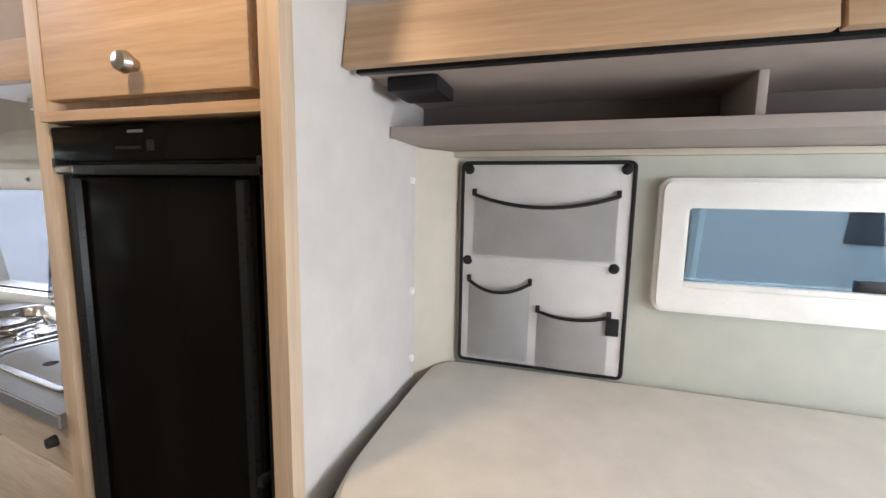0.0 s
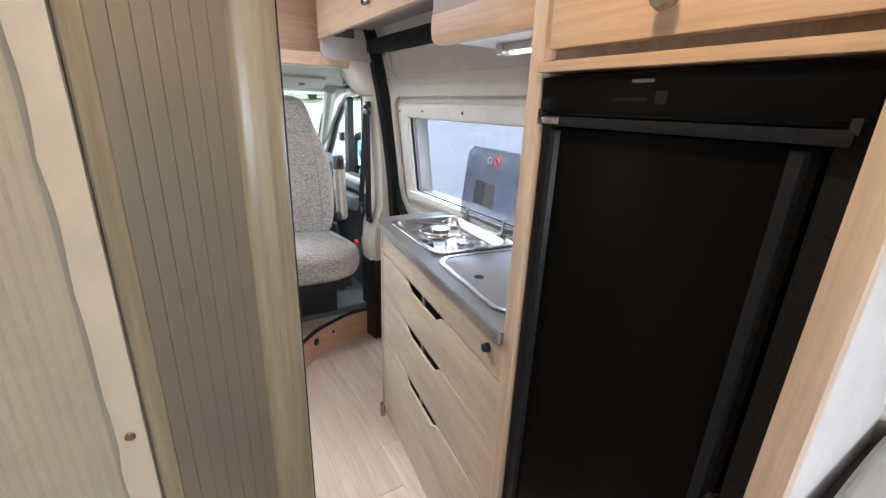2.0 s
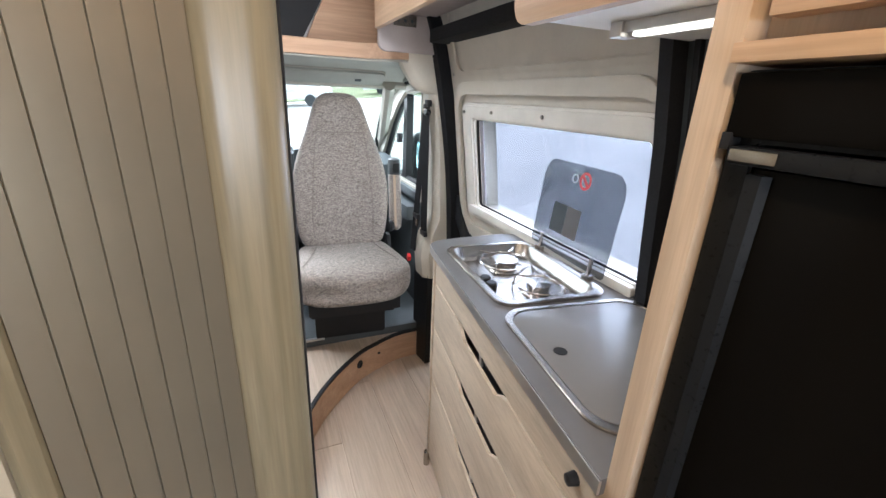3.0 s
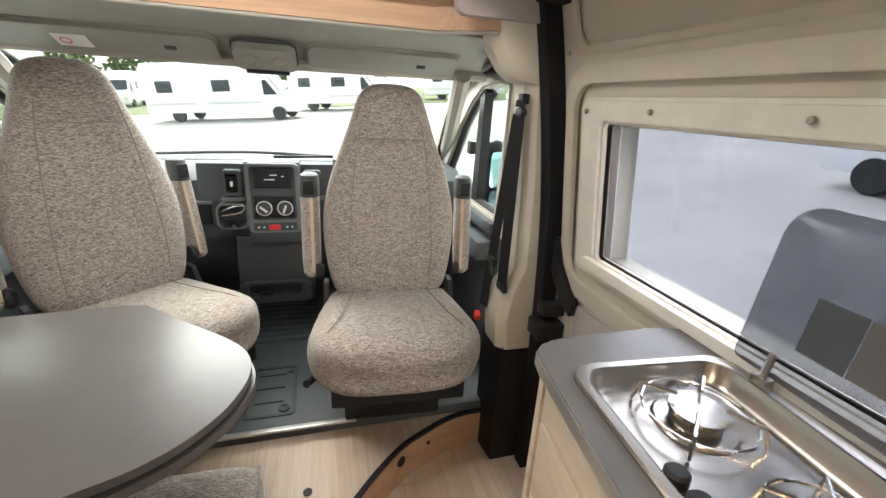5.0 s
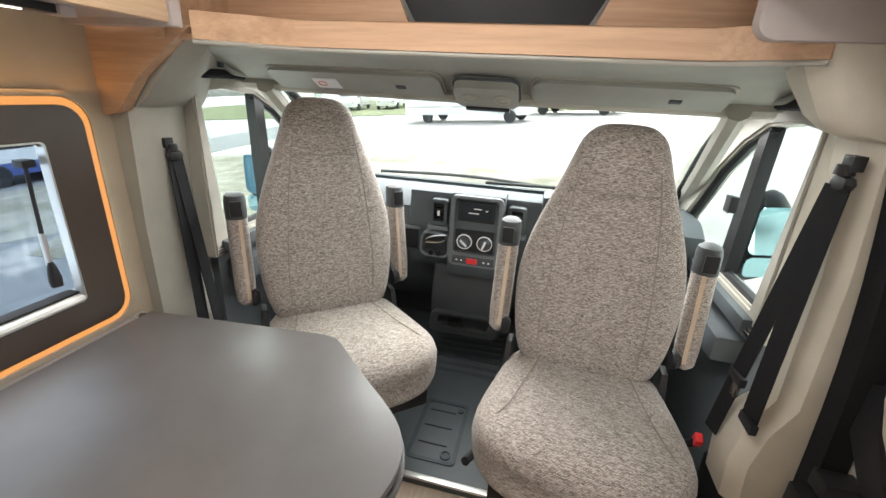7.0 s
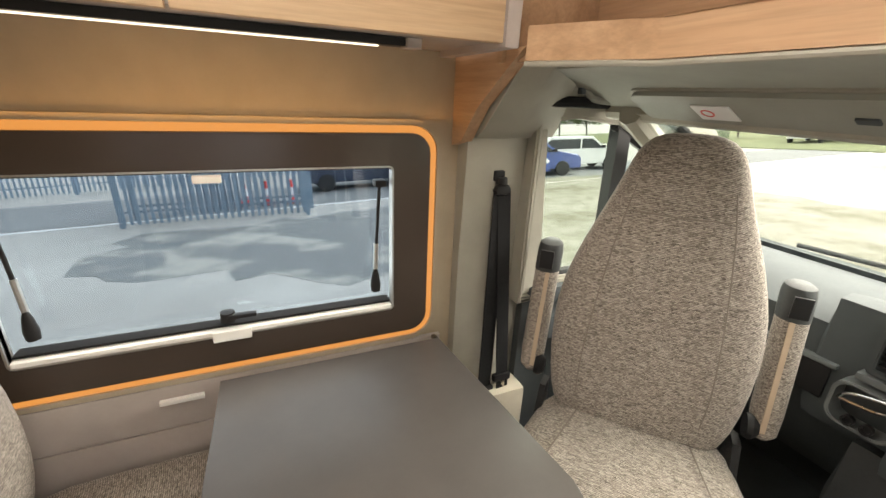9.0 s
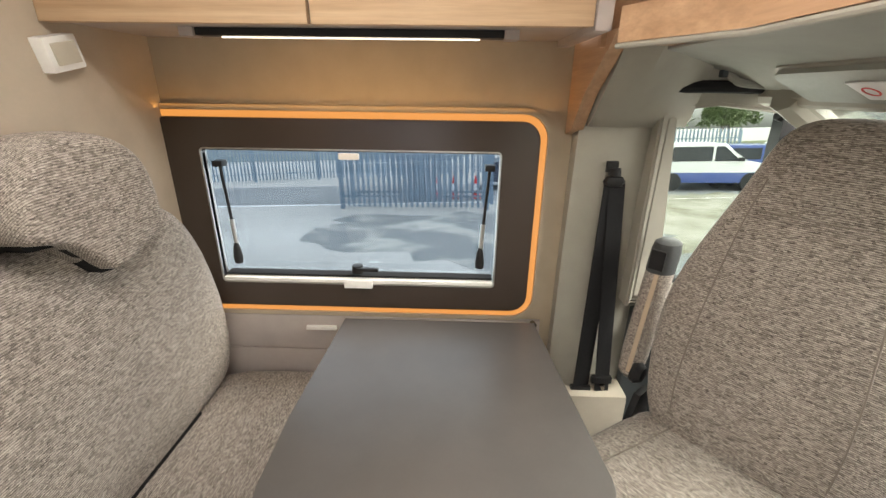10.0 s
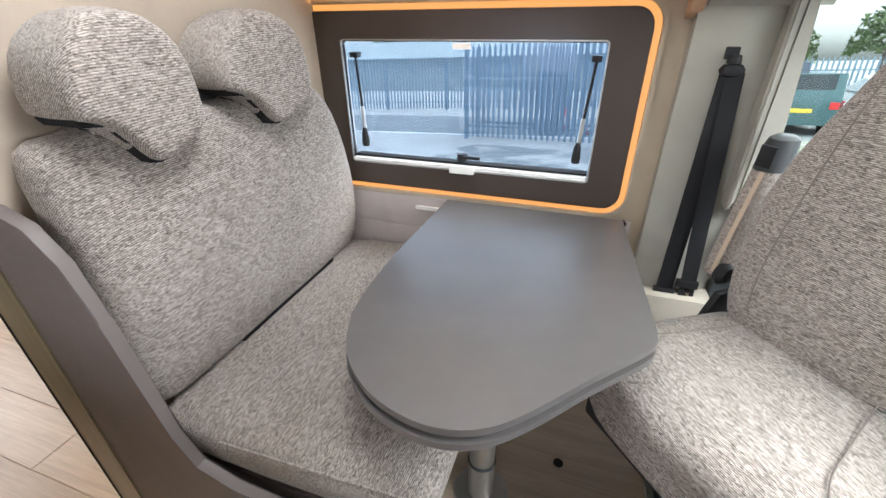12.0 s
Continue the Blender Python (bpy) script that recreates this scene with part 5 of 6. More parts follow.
part("seat_box", box(-1.88, -1.24, -1.04, -0.11, 0.16, 0.44, 0.006), TAUPE, bench)
rings = []
for x, z0, z1, e in ((-1.27, 0.45, 0.555, 0.02), (-1.34, 0.445, 0.562, 0.0), (-1.60, 0.44, 0.565, 0.0), (-1.82, 0.44, 0.568, 0.0), (-1.925, 0.445, 0.56, 0.006), (-1.955, 0.465, 0.535, 0.03), (-1.962, 0.48, 0.52, 0.05)):
    ring = []
    for i in range(20):
        a = 2 * math.pi * (i + 0.5) / 20
        c, s = math.cos(a), math.sin(a)
        ring.append((x, -0.565 + (0.468 - e) * math.copysign(abs(c) ** 0.25, c), (z0 + z1) / 2 + (z1 - z0) / 2 * math.copysign(abs(s) ** 0.5, s)))
    rings.append(ring)
part("seat_cushion", pillow(loft(rings), 1), BENCH_TWEED, bench)
part("cushion_seam", tube([(-1.50, -0.10, 0.548), (-1.93, -0.115, 0.545)], 0.003, 6), BENCH_TWEED, bench)
rings = []
for z, y0, y1, x0, x1 in ((0.558, -0.98, -0.125, -1.335, -1.25), (0.572, -1.0, -0.105, -1.345, -1.24), (0.70, -1.005, -0.10, -1.372, -1.235), (0.85, -0.985, -0.100, -1.375, -1.235), (1.0, -0.945, -0.100, -1.372, -1.237), (1.09, -0.90, -0.098, -1.365, -1.238), (1.135, -0.86, -0.108, -1.352, -1.24), (1.152, -0.81, -0.135, -1.33, -1.25)):
    ring = []
    for i in range(20):
        a = 2 * math.pi * (i + 0.5) / 20
        c, s = math.cos(a), math.sin(a)
        ring.append(((x0 + x1) / 2 + (x1 - x0) / 2 * math.copysign(abs(s) ** 0.5, s), (y0 + y1) / 2 + (y1 - y0) / 2 * math.copysign(abs(c) ** 0.3, c), z))
    rings.append(ring)
part("backrest", pillow(loft(rings), 1), BENCH_TWEED, bench)
part("gap_strip", box(-1.34, -1.25, -0.80, -0.36, 0.555, 0.572), RUBBER, bench)
for yc, w in ((-0.258, 0.120), (-0.588, 0.150)):
    prof = [(-0.97, 0.025), (-0.90, 0.012), (-0.55, 0.005), (-0.30, -0.035), (-0.08, -0.078), (0.10, -0.083), (0.80, -0.048), (0.97, -0.035), (1.01, 0.0), (0.99, 0.06), (0.86, 0.115), (0.55, 0.152), (0.15, 0.17), (-0.35, 0.165), (-0.74, 0.135), (-0.96, 0.085)]
    rings = [[(x, yc - w * u * k, 1.165 + (v - 0.02) * k + 0.02) for u, v in prof] for x, k in ((-1.27, 0.80), (-1.28, 0.95), (-1.32, 1.0), (-1.37, 1.0), (-1.402, 0.985), (-1.416, 0.91), (-1.418, 0.80))]
    # Black sheet added below; its colour stands in for shade under the headrest.
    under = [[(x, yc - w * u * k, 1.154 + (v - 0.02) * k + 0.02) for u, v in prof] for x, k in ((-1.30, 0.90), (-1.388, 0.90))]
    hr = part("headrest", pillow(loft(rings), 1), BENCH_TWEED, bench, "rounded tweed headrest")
    part("lining", loft(under), RUBBER, hr, "black sheet added as shade under the headrest")
    for d in (-0.05, 0.05):
        part("rod", tube([(-1.33, yc + d, 1.10), (-1.33, yc + d, 1.20)], 0.006), STEEL, hr)
part("headrest_rail", box(-1.32, -1.27, -0.50, -0.33, 1.155, 1.185, 0.006), BLACK, bench, "black headrest bracket")
board = [(-1.18, 0.16), (-1.18, 1.055), (-1.25, 1.055), (-1.315, 1.03), (-1.36, 0.97), (-1.385, 0.86), (-1.41, 0.70), (-1.425, 0.58), (-1.46, 0.50), (-1.54, 0.465), (-1.66, 0.455), (-1.88, 0.45), (-1.88, 0.16)]
solo("bench_side_board", prism(board, "y", -0.085, -0.06, 0.006), TAUPE, "curved taupe end board of the bench", "panel")

tb = thing("dinette_table", (-1.99, -0.5, 0.16), "graphite laminate table with rounded end on a single leg", "table")
TO = [(-1.706, -0.985), (-1.700, -0.80), (-1.690, -0.585), (-1.695, -0.42), (-1.705, -0.33)] + [(p.x, p.y) for p in smooth_path([(-1.713, -0.315, 0), (-1.742, -0.245, 0), (-1.79, -0.185, 0), (-1.86, -0.138, 0), (-1.95, -0.116, 0), (-2.03, -0.132, 0), (-2.10, -0.186, 0), (-2.20, -0.300, 0), (-2.283, -0.388, 0), (-2.312, -0.43, 0), (-2.312, -0.475, 0)], 4)] + [(-2.268, -0.985)]
part("leaf", prism(TO, "z", 0.749, 0.765, 0.004, 3), TABLE, tb, "graphite tabletop")
# Black filler between the leaves; the gap's shade is in its colour.
part("spacer", prism([(-1.96 + (x + 1.96) * 0.96, -0.55 + (y + 0.55) * 0.96) for x, y in TO], "z", 0.739, 0.749), BLACK, tb)
part("lower_leaf", prism([(x, y + 0.006) for x, y in TO], "z", 0.724, 0.739, 0.004), TABLE, tb, "fold out lower leaf")
leg = part("leg", lathe([(0.035, 0.16), (0.035, 0.30), (0.033, 0.302), (0.033, 0.722)], (-1.99, -0.40, 0), "z", 32), ALU, tb, "satin aluminium leg")
part("leg_collar", lathe([(0.036, 0.296), (0.037, 0.30), (0.036, 0.304)], (-1.99, -0.40, 0), "z", 32), DASH, leg)
part("foot_plate", lathe([(0.075, 0.1605), (0.072, 0.168), (0.03, 0.172)], (-1.99, -0.40, 0), "z", 32), ALU, tb)
solo("floor_socket", lathe([(0.014, 0.1605), (0.014, 0.163), (0.0, 0.1625)], (-2.188, -0.55, 0)), BLACK, "small dark floor fixing hole", "fixing")
solo("floor_socket", lathe([(0.014, 0.1605), (0.014, 0.163), (0.0, 0.1625)], (-2.182, -0.043, 0)), BLACK, "small dark floor fixing hole", "fixing")

# ---- bathroom corner with its roller shutter ----
bath = thing("bathroom_column", (-1.12, -0.1, 0), "striped laminate corner column of the washroom", "column", kind="structure")
part("column", loft([[(p.x, p.y, z) for p in smooth_path([(-1.19, -0.056, 0), (-1.12, -0.054, 0), (-1.085, -0.060, 0), (-1.070, -0.075, 0), (-1.066, -0.10, 0), (-1.066, -0.135, 0), (-1.10, -0.16, 0), (-1.19, -0.16, 0)], 3)] for z in (0.0, 1.90)]), COLUMN, bath)
part("edge_strip", tube([(-1.104, -0.055, 0.0), (-1.104, -0.055, 1.90)], 0.003), BLACK, bath)
TA, TB = Vector((-1.066, -0.140)), Vector((-0.9673, -0.3222))
td = (TB - TA).normalized()
tn = Vector((-td.y, td.x))
tn = tn if tn.x > 0 else -tn
shutter = thing("roller_shutter", (-1.0, -0.25, 0), "champagne coloured roller shutter door of the washroom", "shutter")
COUNT = 7
TE = TA + td * 0.182
pitch_s = 0.182 / COUNT
for i in range(COUNT):
    a = TA + td * (pitch_s * i)
    b = TA + td * (pitch_s * (i + 1))
    pts = [a, a + tn * 0.0016 + td * 0.0009, (a + b) / 2 + tn * 0.0020, b + tn * 0.0016 - td * 0.0009, b, b - tn * 0.010, a - tn * 0.010]
    part("slat", prism([(p.x, p.y) for p in pts], "z", 0.02, 1.88), TAMBOUR, shutter)
part("backing", prism([(p.x, p.y) for p in (TA - tn * 0.004, TB - tn * 0.004, TB - tn * 0.012, TA - tn * 0.012)], "z", 0.0, 1.90), TAMBOUR, shutter)
part("end_profile", prism([(p.x, p.y) for p in (TE - tn * 0.008, TE + tn * 0.003, TE + tn * 0.007 + td * 0.004, TE + tn * 0.007 + td * 0.020, TE + tn * 0.001 + td * 0.026, TE - tn * 0.008 + td * 0.026)], "z", 0.02, 1.88, 0.001), COLUMN, shutter, "champagne end profile")
cur = thing("washroom_blind", (-1.04, -0.40, 0.0), "cream cloth blind edge with a press stud", "blind")
rng = random.Random(4)
rows = []
for k in range(40):
    z = 0.10 + 1.78 * k / 39
    w = 0.0022 * math.sin(k * 1.7) + rng.uniform(-0.0015, 0.0015)
    rows.append([(-0.977 + w * 0.6, -0.332, z), (-0.982 + w, -0.352, z), (-0.990 + w * 0.6, -0.374 + w, z), (-0.998, -0.374 + w, z), (-0.992 + w, -0.350, z), (-0.986 + w * 0.6, -0.330, z)])
part("cloth", loft(rows), CURTAIN, cur)
part("press_stud", moved(lathe([(0.0, 0.006), (0.006, 0.005), (0.009, 0.0)], (0, 0, 0)), Matrix.Translation((-0.981, -0.352, 0.81)) @ Vector((0.9, 0.4, 0)).to_track_quat("Z", "Y").to_matrix().to_4x4()), STEEL, cur)
pl = thing("pleated_screen", (-0.95, -0.7, 0.0), "beige finely ribbed washroom wall", "screen")
bm = bmesh.new()
PA, PB = Vector((-1.010, -0.362)), Vector((-0.93, -1.055))
pts = []
for i in range(97):
    p = PA.lerp(PB, i / 96)
    pts.append((p.x + (0.004 if i % 2 else 0.0), p.y))
part("pleats", prism(pts + [(-1.02, -1.055), (-1.10, -0.376)], "z", 0.0, 1.90), RIBBED, pl, smooth=False)

# ---- bedroom ----
BO = smooth_path([(1.55, 0.80, 0), (0.9, 0.832, 0), (0.1, 0.832, 0), (-0.26, 0.828, 0), (-0.335, 0.80, 0), (-0.352, 0.72, 0), (-0.352, 0.48, 0), (-0.345, 0.36, 0), (-0.318, 0.275, 0), (-0.25, 0.215, 0), (-0.10, 0.16, 0), (0.10, 0.08, 0), (0.45, -0.02, 0), (1.0, -0.06, 0), (1.55, -0.06, 0)], 4)
cen = sum(BO, Vector()) / len(BO)
rings = []
for z, k in ((0.70, 0.985), (0.71, 0.998), (0.74, 1.0), (0.82, 1.0), (0.845, 0.995), (0.858, 0.978), (0.862, 0.94)):
    rings.append([(cen.x + (p.x - cen.x) * k, cen.y + (p.y - cen.y) * (k if k > 0.99 else k - 0.01), z) for p in BO])
mt_ = thing("mattress", (0.5, 0.4, 0.70), "white covered mattress on the rear bed base", "mattress")
part("cover", loft(rings), LINEN, mt_)
part("piping", tube([(p.x, p.y, 0.835) for p in BO], 0.004, 6, True), LINEN, mt_)
solo("under_bed_cabinet", prism([(p.x, p.y) for p in BO], "z", 0.0, 0.70), OAK, "oak cabinet carrying the mattress", "cabinet")
# Dark strip fills the gap; its colour stands in for the shade there.
solo("bed_gap_shade", box(-0.371, -0.356, 0.30, 0.83, 0.0, 0.80, 0.002), TAUPE, "dark strip standing in for shade between bed and cabinet", "trim")
pk = thing("wall_organiser", (-0.09, 0.84, 0.865), "pale grey cloth wall organiser with black piped pockets", "organiser")
OL = rounded(-0.288, 0.100, 0.862, 1.358, 0.012)
part("backing", prism(OL, "y", 0.832, 0.844, 0.002), FABRIC, pk)
part("piping", tube([(x, 0.832, z) for x, z in OL], 0.0045, 6, True), BLACK, pk, "black piping")


def pocket(x0, x1, z0, z1, sag, full, tape=True):
    """A cloth pocket that bulges at its mouth."""
    n = 14
    rows = []
    for k in range(8):
        v = k / 7
        row = []
        for i in range(n + 1):
            u = i / n
            b = 4 * u * (1 - u)
            row.append((x0 + (x1 - x0) * u, 0.8305 - full * b * (0.25 + 0.75 * v), z0 + (z1 - z0) * v - sag * b * v ** 3))
        rows.append(row)
    bm = bmesh.new()
    vs = [[bm.verts.new(p) for p in r] for r in rows]
    for a, c in zip(vs, vs[1:]):
        for i in range(n):
            bm.faces.new((a[i], a[i + 1], c[i + 1], c[i]))
    bmesh.ops.solidify(bm, geom=bm.faces[:], thickness=0.002)
    p = part("pocket", bm, FABRIC, pk, "cloth pocket")
    if tape:
        part("edge_tape", tube([(x, y - 0.001, z) for x, y, z in rows[-1]], 0.0045, 6), BLACK, p, "black elastic edge")
        for x in (x0, x1):
            part("tape_end", box(x - 0.005, x + 0.005, 0.824, 0.834, z1 - 0.003, z1 + 0.014, 0.002), BLACK, p)


pocket(-0.258, 0.070, 1.135, 1.283, 0.028, 0.020)
pocket(-0.266, -0.116, 0.875, 1.070, 0.022, 0.022)
pocket(-0.095, 0.066, 0.868, 1.006, 0.008, 0.020)
part("panel_seam", box(-0.262, 0.060, 0.8285, 0.8325, 1.122, 1.128, 0.001), FABRIC, pk)
for x, z in ((-0.272, 1.343), (0.083, 1.343), (-0.272, 1.120), (0.070, 1.120)):
    part("press_stud", lathe([(0.0, -0.007), (0.008, -0.006), (0.012, 0.0)], (x, 0.832, z), "y"), BLACK, pk, "black press stud")
part("strap_buckle", box(0.060, 0.088, 0.820, 0.832, 0.965, 1.005, 0.003), BLACK, pk)
ru = thing("bed_locker", (0.6, 0.6, 1.385), "oak fronted overhead locker with open shelf above the bed", "locker")
part("carcass", box(-0.372, 1.6, 0.425, 0.845, 1.478, 1.90), MAUVE, ru)
for x0, x1 in ((-0.370, 0.237), (0.243, 0.90), (0.906, 1.58)):
    part("door", prism([(0.405, 1.468), (0.423, 1.468), (0.443, 1.560), (0.425, 1.560)], "x", x0, x1, 0.003), OAK, ru, "oak locker door")
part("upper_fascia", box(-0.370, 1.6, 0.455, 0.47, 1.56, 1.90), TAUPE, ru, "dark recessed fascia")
part("shelf_board", box(-0.370, 1.6, 0.580, 0.845, 1.387, 1.408, 0.003), MAUVE, ru, "mauve grey shelf board")
part("divider", box(0.232, 0.246, 0.60, 0.84, 1.408, 1.478, 0.002), MAUVE, ru)
# Taupe rather than the shelf's mauve grey: shade is put into its colour.
part("shelf_back", box(-0.370, 1.6, 0.77, 0.79, 1.408, 1.478), TAUPE, ru, "shelf back coloured dark for shade")
part("cornice", box(-0.370, 1.6, 0.825, 0.845, 1.372, 1.3865, 0.004), CREAM, ru)
part("under_rail", box(-0.36, 1.6, 0.43, 0.445, 1.464, 1.4775, 0.003), FRIDGE_FRAME, ru)
part("vent", box(-0.34, -0.25, 0.50, 0.60, 1.452, 1.4775, 0.006), BLACK, ru, "black vent box")
for z in (1.31, 1.06, 0.90):
    solo("screw_cover", lathe([(0.0, 0.008), (0.008, 0.006), (0.010, 0.0)], (-0.372, 0.70, z), "x"), WHITE, "small white screw cover on the side board", "fixing", group="screw covers")
cl = thing("ceiling_light", (-0.55, -0.05, 1.86), "small round warm ceiling downlight", "lamp")
part("bezel", lathe([(0.045, 1.899), (0.045, 1.888), (0.036, 1.885), (0.034, 1.892)], (-0.55, -0.05, 0)), ALU, cl)
part("diffuser", lathe([(0.034, 1.893), (0.0, 1.890)], (-0.55, -0.05, 0)), WHITE_LED, cl)
lamp("ceiling_spot", "SPOT", 3.4, (1.0, 0.68, 0.38), look((-0.55, -0.05, 1.88), (-0.55, 0.06, 0.0)), cone=radians(165))

# ---- outside ----
GZ = -0.70
INDOORS = set(bpy.data.objects)
ASPHALT = plain("dry_pale_concrete", (0.40, 0.385, 0.36), 0.9, vary=0.16, scale=0.5, grain=0.3, grain_scale=60)
WORN, wnt, wb = mat_new("worn_tarmac")
w1, w2 = tex_noise(wnt, coords(wnt, (1, 1, 1)), 0.9, 6, 0.62), tex_noise(wnt, coords(wnt, (1, 1, 1)), 14.0, 4)
wr, wg = ramp(wnt, (0.20, 0.205, 0.205), (0.40, 0.385, 0.35), 0.52, 0.60), ramp(wnt, (0.82,) * 3, (1, 1, 1))
wnt.links.new(w1.outputs[0], wr.inputs[0])
wnt.links.new(w2.outputs[0], wg.inputs[0])
wnt.links.new(blend(wnt, "MULTIPLY", 1.0, wr.outputs[0], wg.outputs[0]), wb.inputs["Base Color"])
wb.inputs["Roughness"].default_value = 0.9
STRAW, snt, sbs = mat_new("straw_grass_and_gravel")
g1, g2 = tex_noise(snt, coords(snt, (1, 1, 1)), 0.8, 8, 0.7), tex_noise(snt, coords(snt, (1, 1, 1)), 22.0, 4)
gr, gg = ramp(snt, (0.20, 0.19, 0.125), (0.40, 0.38, 0.32), 0.38, 0.58), ramp(snt, (0.6,) * 3, (1, 1, 1))
snt.links.new(g1.outputs[0], gr.inputs[0])
snt.links.new(g2.outputs[0], gg.inputs[0])
snt.links.new(blend(snt, "MULTIPLY", 1.0, gr.outputs[0], gg.outputs[0]), sbs.inputs["Base Color"])
sbs.inputs["Roughness"].default_value = 0.95
ROAD = plain("grey_road", (0.20, 0.205, 0.21), 0.9, vary=0.1, scale=0.6)
PALE = plain("galvanised_blue_grey", (0.20, 0.27, 0.34), 0.5, 0.2)
BODY = plain("white_coachwork", (0.80, 0.80, 0.79), 0.3, coat=0.4)
GLASSY = plain("dark_vehicle_glass", (0.03, 0.035, 0.04), 0.08)
TYRE = plain("tyre_rubber", (0.025, 0.025, 0.026), 0.8)
BLUE = plain("blue_car_paint", (0.05, 0.09, 0.30), 0.3, coat=0.5)
TEAL = plain("dark_teal_car_paint", (0.04, 0.10, 0.11), 0.3, coat=0.5)
NAVY = plain("navy_van_paint", (0.03, 0.045, 0.08), 0.3, coat=0.5)
PLATE = plain("yellow_plate", (0.75, 0.55, 0.05), 0.5)
SHED = plain("grey_green_cladding", (0.33, 0.36, 0.35), 0.7)
LEAF = plain("spring_foliage", (0.10, 0.14, 0.05), 0.9, vary=0.3, scale=3)
GRASS = plain("rough_grass", (0.13, 0.15, 0.06), 0.95, vary=0.3, scale=2)
tagged(solo("ground", box(-400, 400, -400, 400, GZ - 0.3, GZ), ASPHALT, "pale worn concrete yard"), kind="structure")
tagged(solo("road", box(-300, 300, -17.2, -12.6, GZ, GZ + 0.008), ROAD, "grey tarmac road beyond the fence"), kind="structure")
tagged(solo("road_line", box(-60, 60, -12.45, -12.33, GZ, GZ + 0.012), PRINT, "faded white kerb line"), kind="structure")


def ragged(name, points, z, material, label, seed, rough=0.35):
    """A thin sheet of ground with an uneven edge."""
    r, edge = random.Random(seed), []
    for (x0, y0), (x1, y1) in zip(points, points[1:] + points[:1]):
        n = max(2, int(math.hypot(x1 - x0, y1 - y0) / 0.5))
        for k in range(n):
            u = k / n
            edge.append((x0 + (x1 - x0) * u + r.uniform(-rough, rough), y0 + (y1 - y0) * u + r.uniform(-rough, rough)))
    tagged(solo(name, prism(edge, "z", GZ, GZ + z), material, label), kind="structure")


ragged("patch", [(-7, -4.8), (-3.4, -5.4), (-0.6, -7.0), (1.2, -8.2), (0.6, -10.6), (-6, -10.9), (-9, -8)], 0.006, WORN, "darker worn tarmac with pale concrete showing through", 3)
ragged("rough_verge", [(-5.6, -4.0), (-6.2, 1.5), (-10.5, 2.0), (-15.0, -5.0), (-14.5, -13.2), (-6.5, -13.0)], 0.012, STRAW, "trodden straw coloured grass and gravel", 8, 0.5)


def palisade(name, a, b, height, label, near=True):
    """Steel palisade fence: pales with pointed tops on two rails and posts."""
    a, b = Vector(a), Vector(b)
    d = (b - a).normalized()
    n = Vector((-d.y, d.x))
    f = thing(name, (a.x, a.y, GZ), label, "fence", "palisade fences")
    L = (b - a).length
    count = min(int(L / 0.155), 150)
    me = None
    for i in range(count):
        p = a + d * (L * (i + 0.5) / count)
        m = Matrix(((d.x, n.x, 0, p.x), (d.y, n.y, 0, p.y), (0, 0, 1, GZ), (0, 0, 0, 1)))
        if me is None:
            o = part("pale", prism([(-0.034, 0.08), (0.034, 0.08), (0.034, height - 0.12), (0.018, height - 0.03), (0.0, height), (-0.018, height - 0.03), (-0.034, height - 0.12)], "y", -0.012, 0.012), PALE, f, smooth=False)
            me = o.data
        else:
            o = new("pale", me)
            o.parent = f
            o.matrix_parent_inverse = f.matrix_basis.inverted()
        o.matrix_basis = m
    for z in (0.35, height - 0.45):
        q = [a + n * 0.05, b + n * 0.05, b + n * 0.09, a + n * 0.09]
        part("rail", prism([(p.x, p.y) for p in q], "z", GZ + z, GZ + z + 0.05), PALE, f)
    k = max(1, int(L / 2.75))
    for i in range(k + 1):
        p = a + d * (L * i / k) + n * 0.07
        part("post", box(p.x - 0.05, p.x + 0.05, p.y - 0.05, p.y + 0.05, GZ, GZ + height - 0.1), PALE, f)


palisade("yard_gate", (1.25, -11.6), (-2.9, -11.0), 2.5, "open galvanised palisade gate in the yard")
palisade("yard_gate", (1.15, -12.5), (-3.1, -11.9), 2.5, "second galvanised palisade gate leaf folded back")
palisade("far_fence", (16.0, -17.6), (-4.0, -21.5), 2.4, "galvanised palisade fence across the road")
palisade("side_fence", (-6.0, -19.7), (-14.5, -18.9), 2.0, "galvanised palisade fence behind the parked cars")


def wheel_on(parent, x, y, r, w=0.2, facing="y"):
    t = part("wheel", lathe([(r * 0.62, -w / 2), (r * 0.94, -w / 2), (r, -w / 3), (r, w / 3), (r * 0.94, w / 2), (r * 0.62, w / 2)], (x, y, GZ + r), facing, 20), TYRE, parent, "black tyre")
    part("rim", lathe([(0.0, -w / 2 + 0.02), (r * 0.62, -w / 2), (r * 0.62, w / 2), (0.0, w / 2 - 0.02)], (x, y, GZ + r), facing, 20), ALU, t)


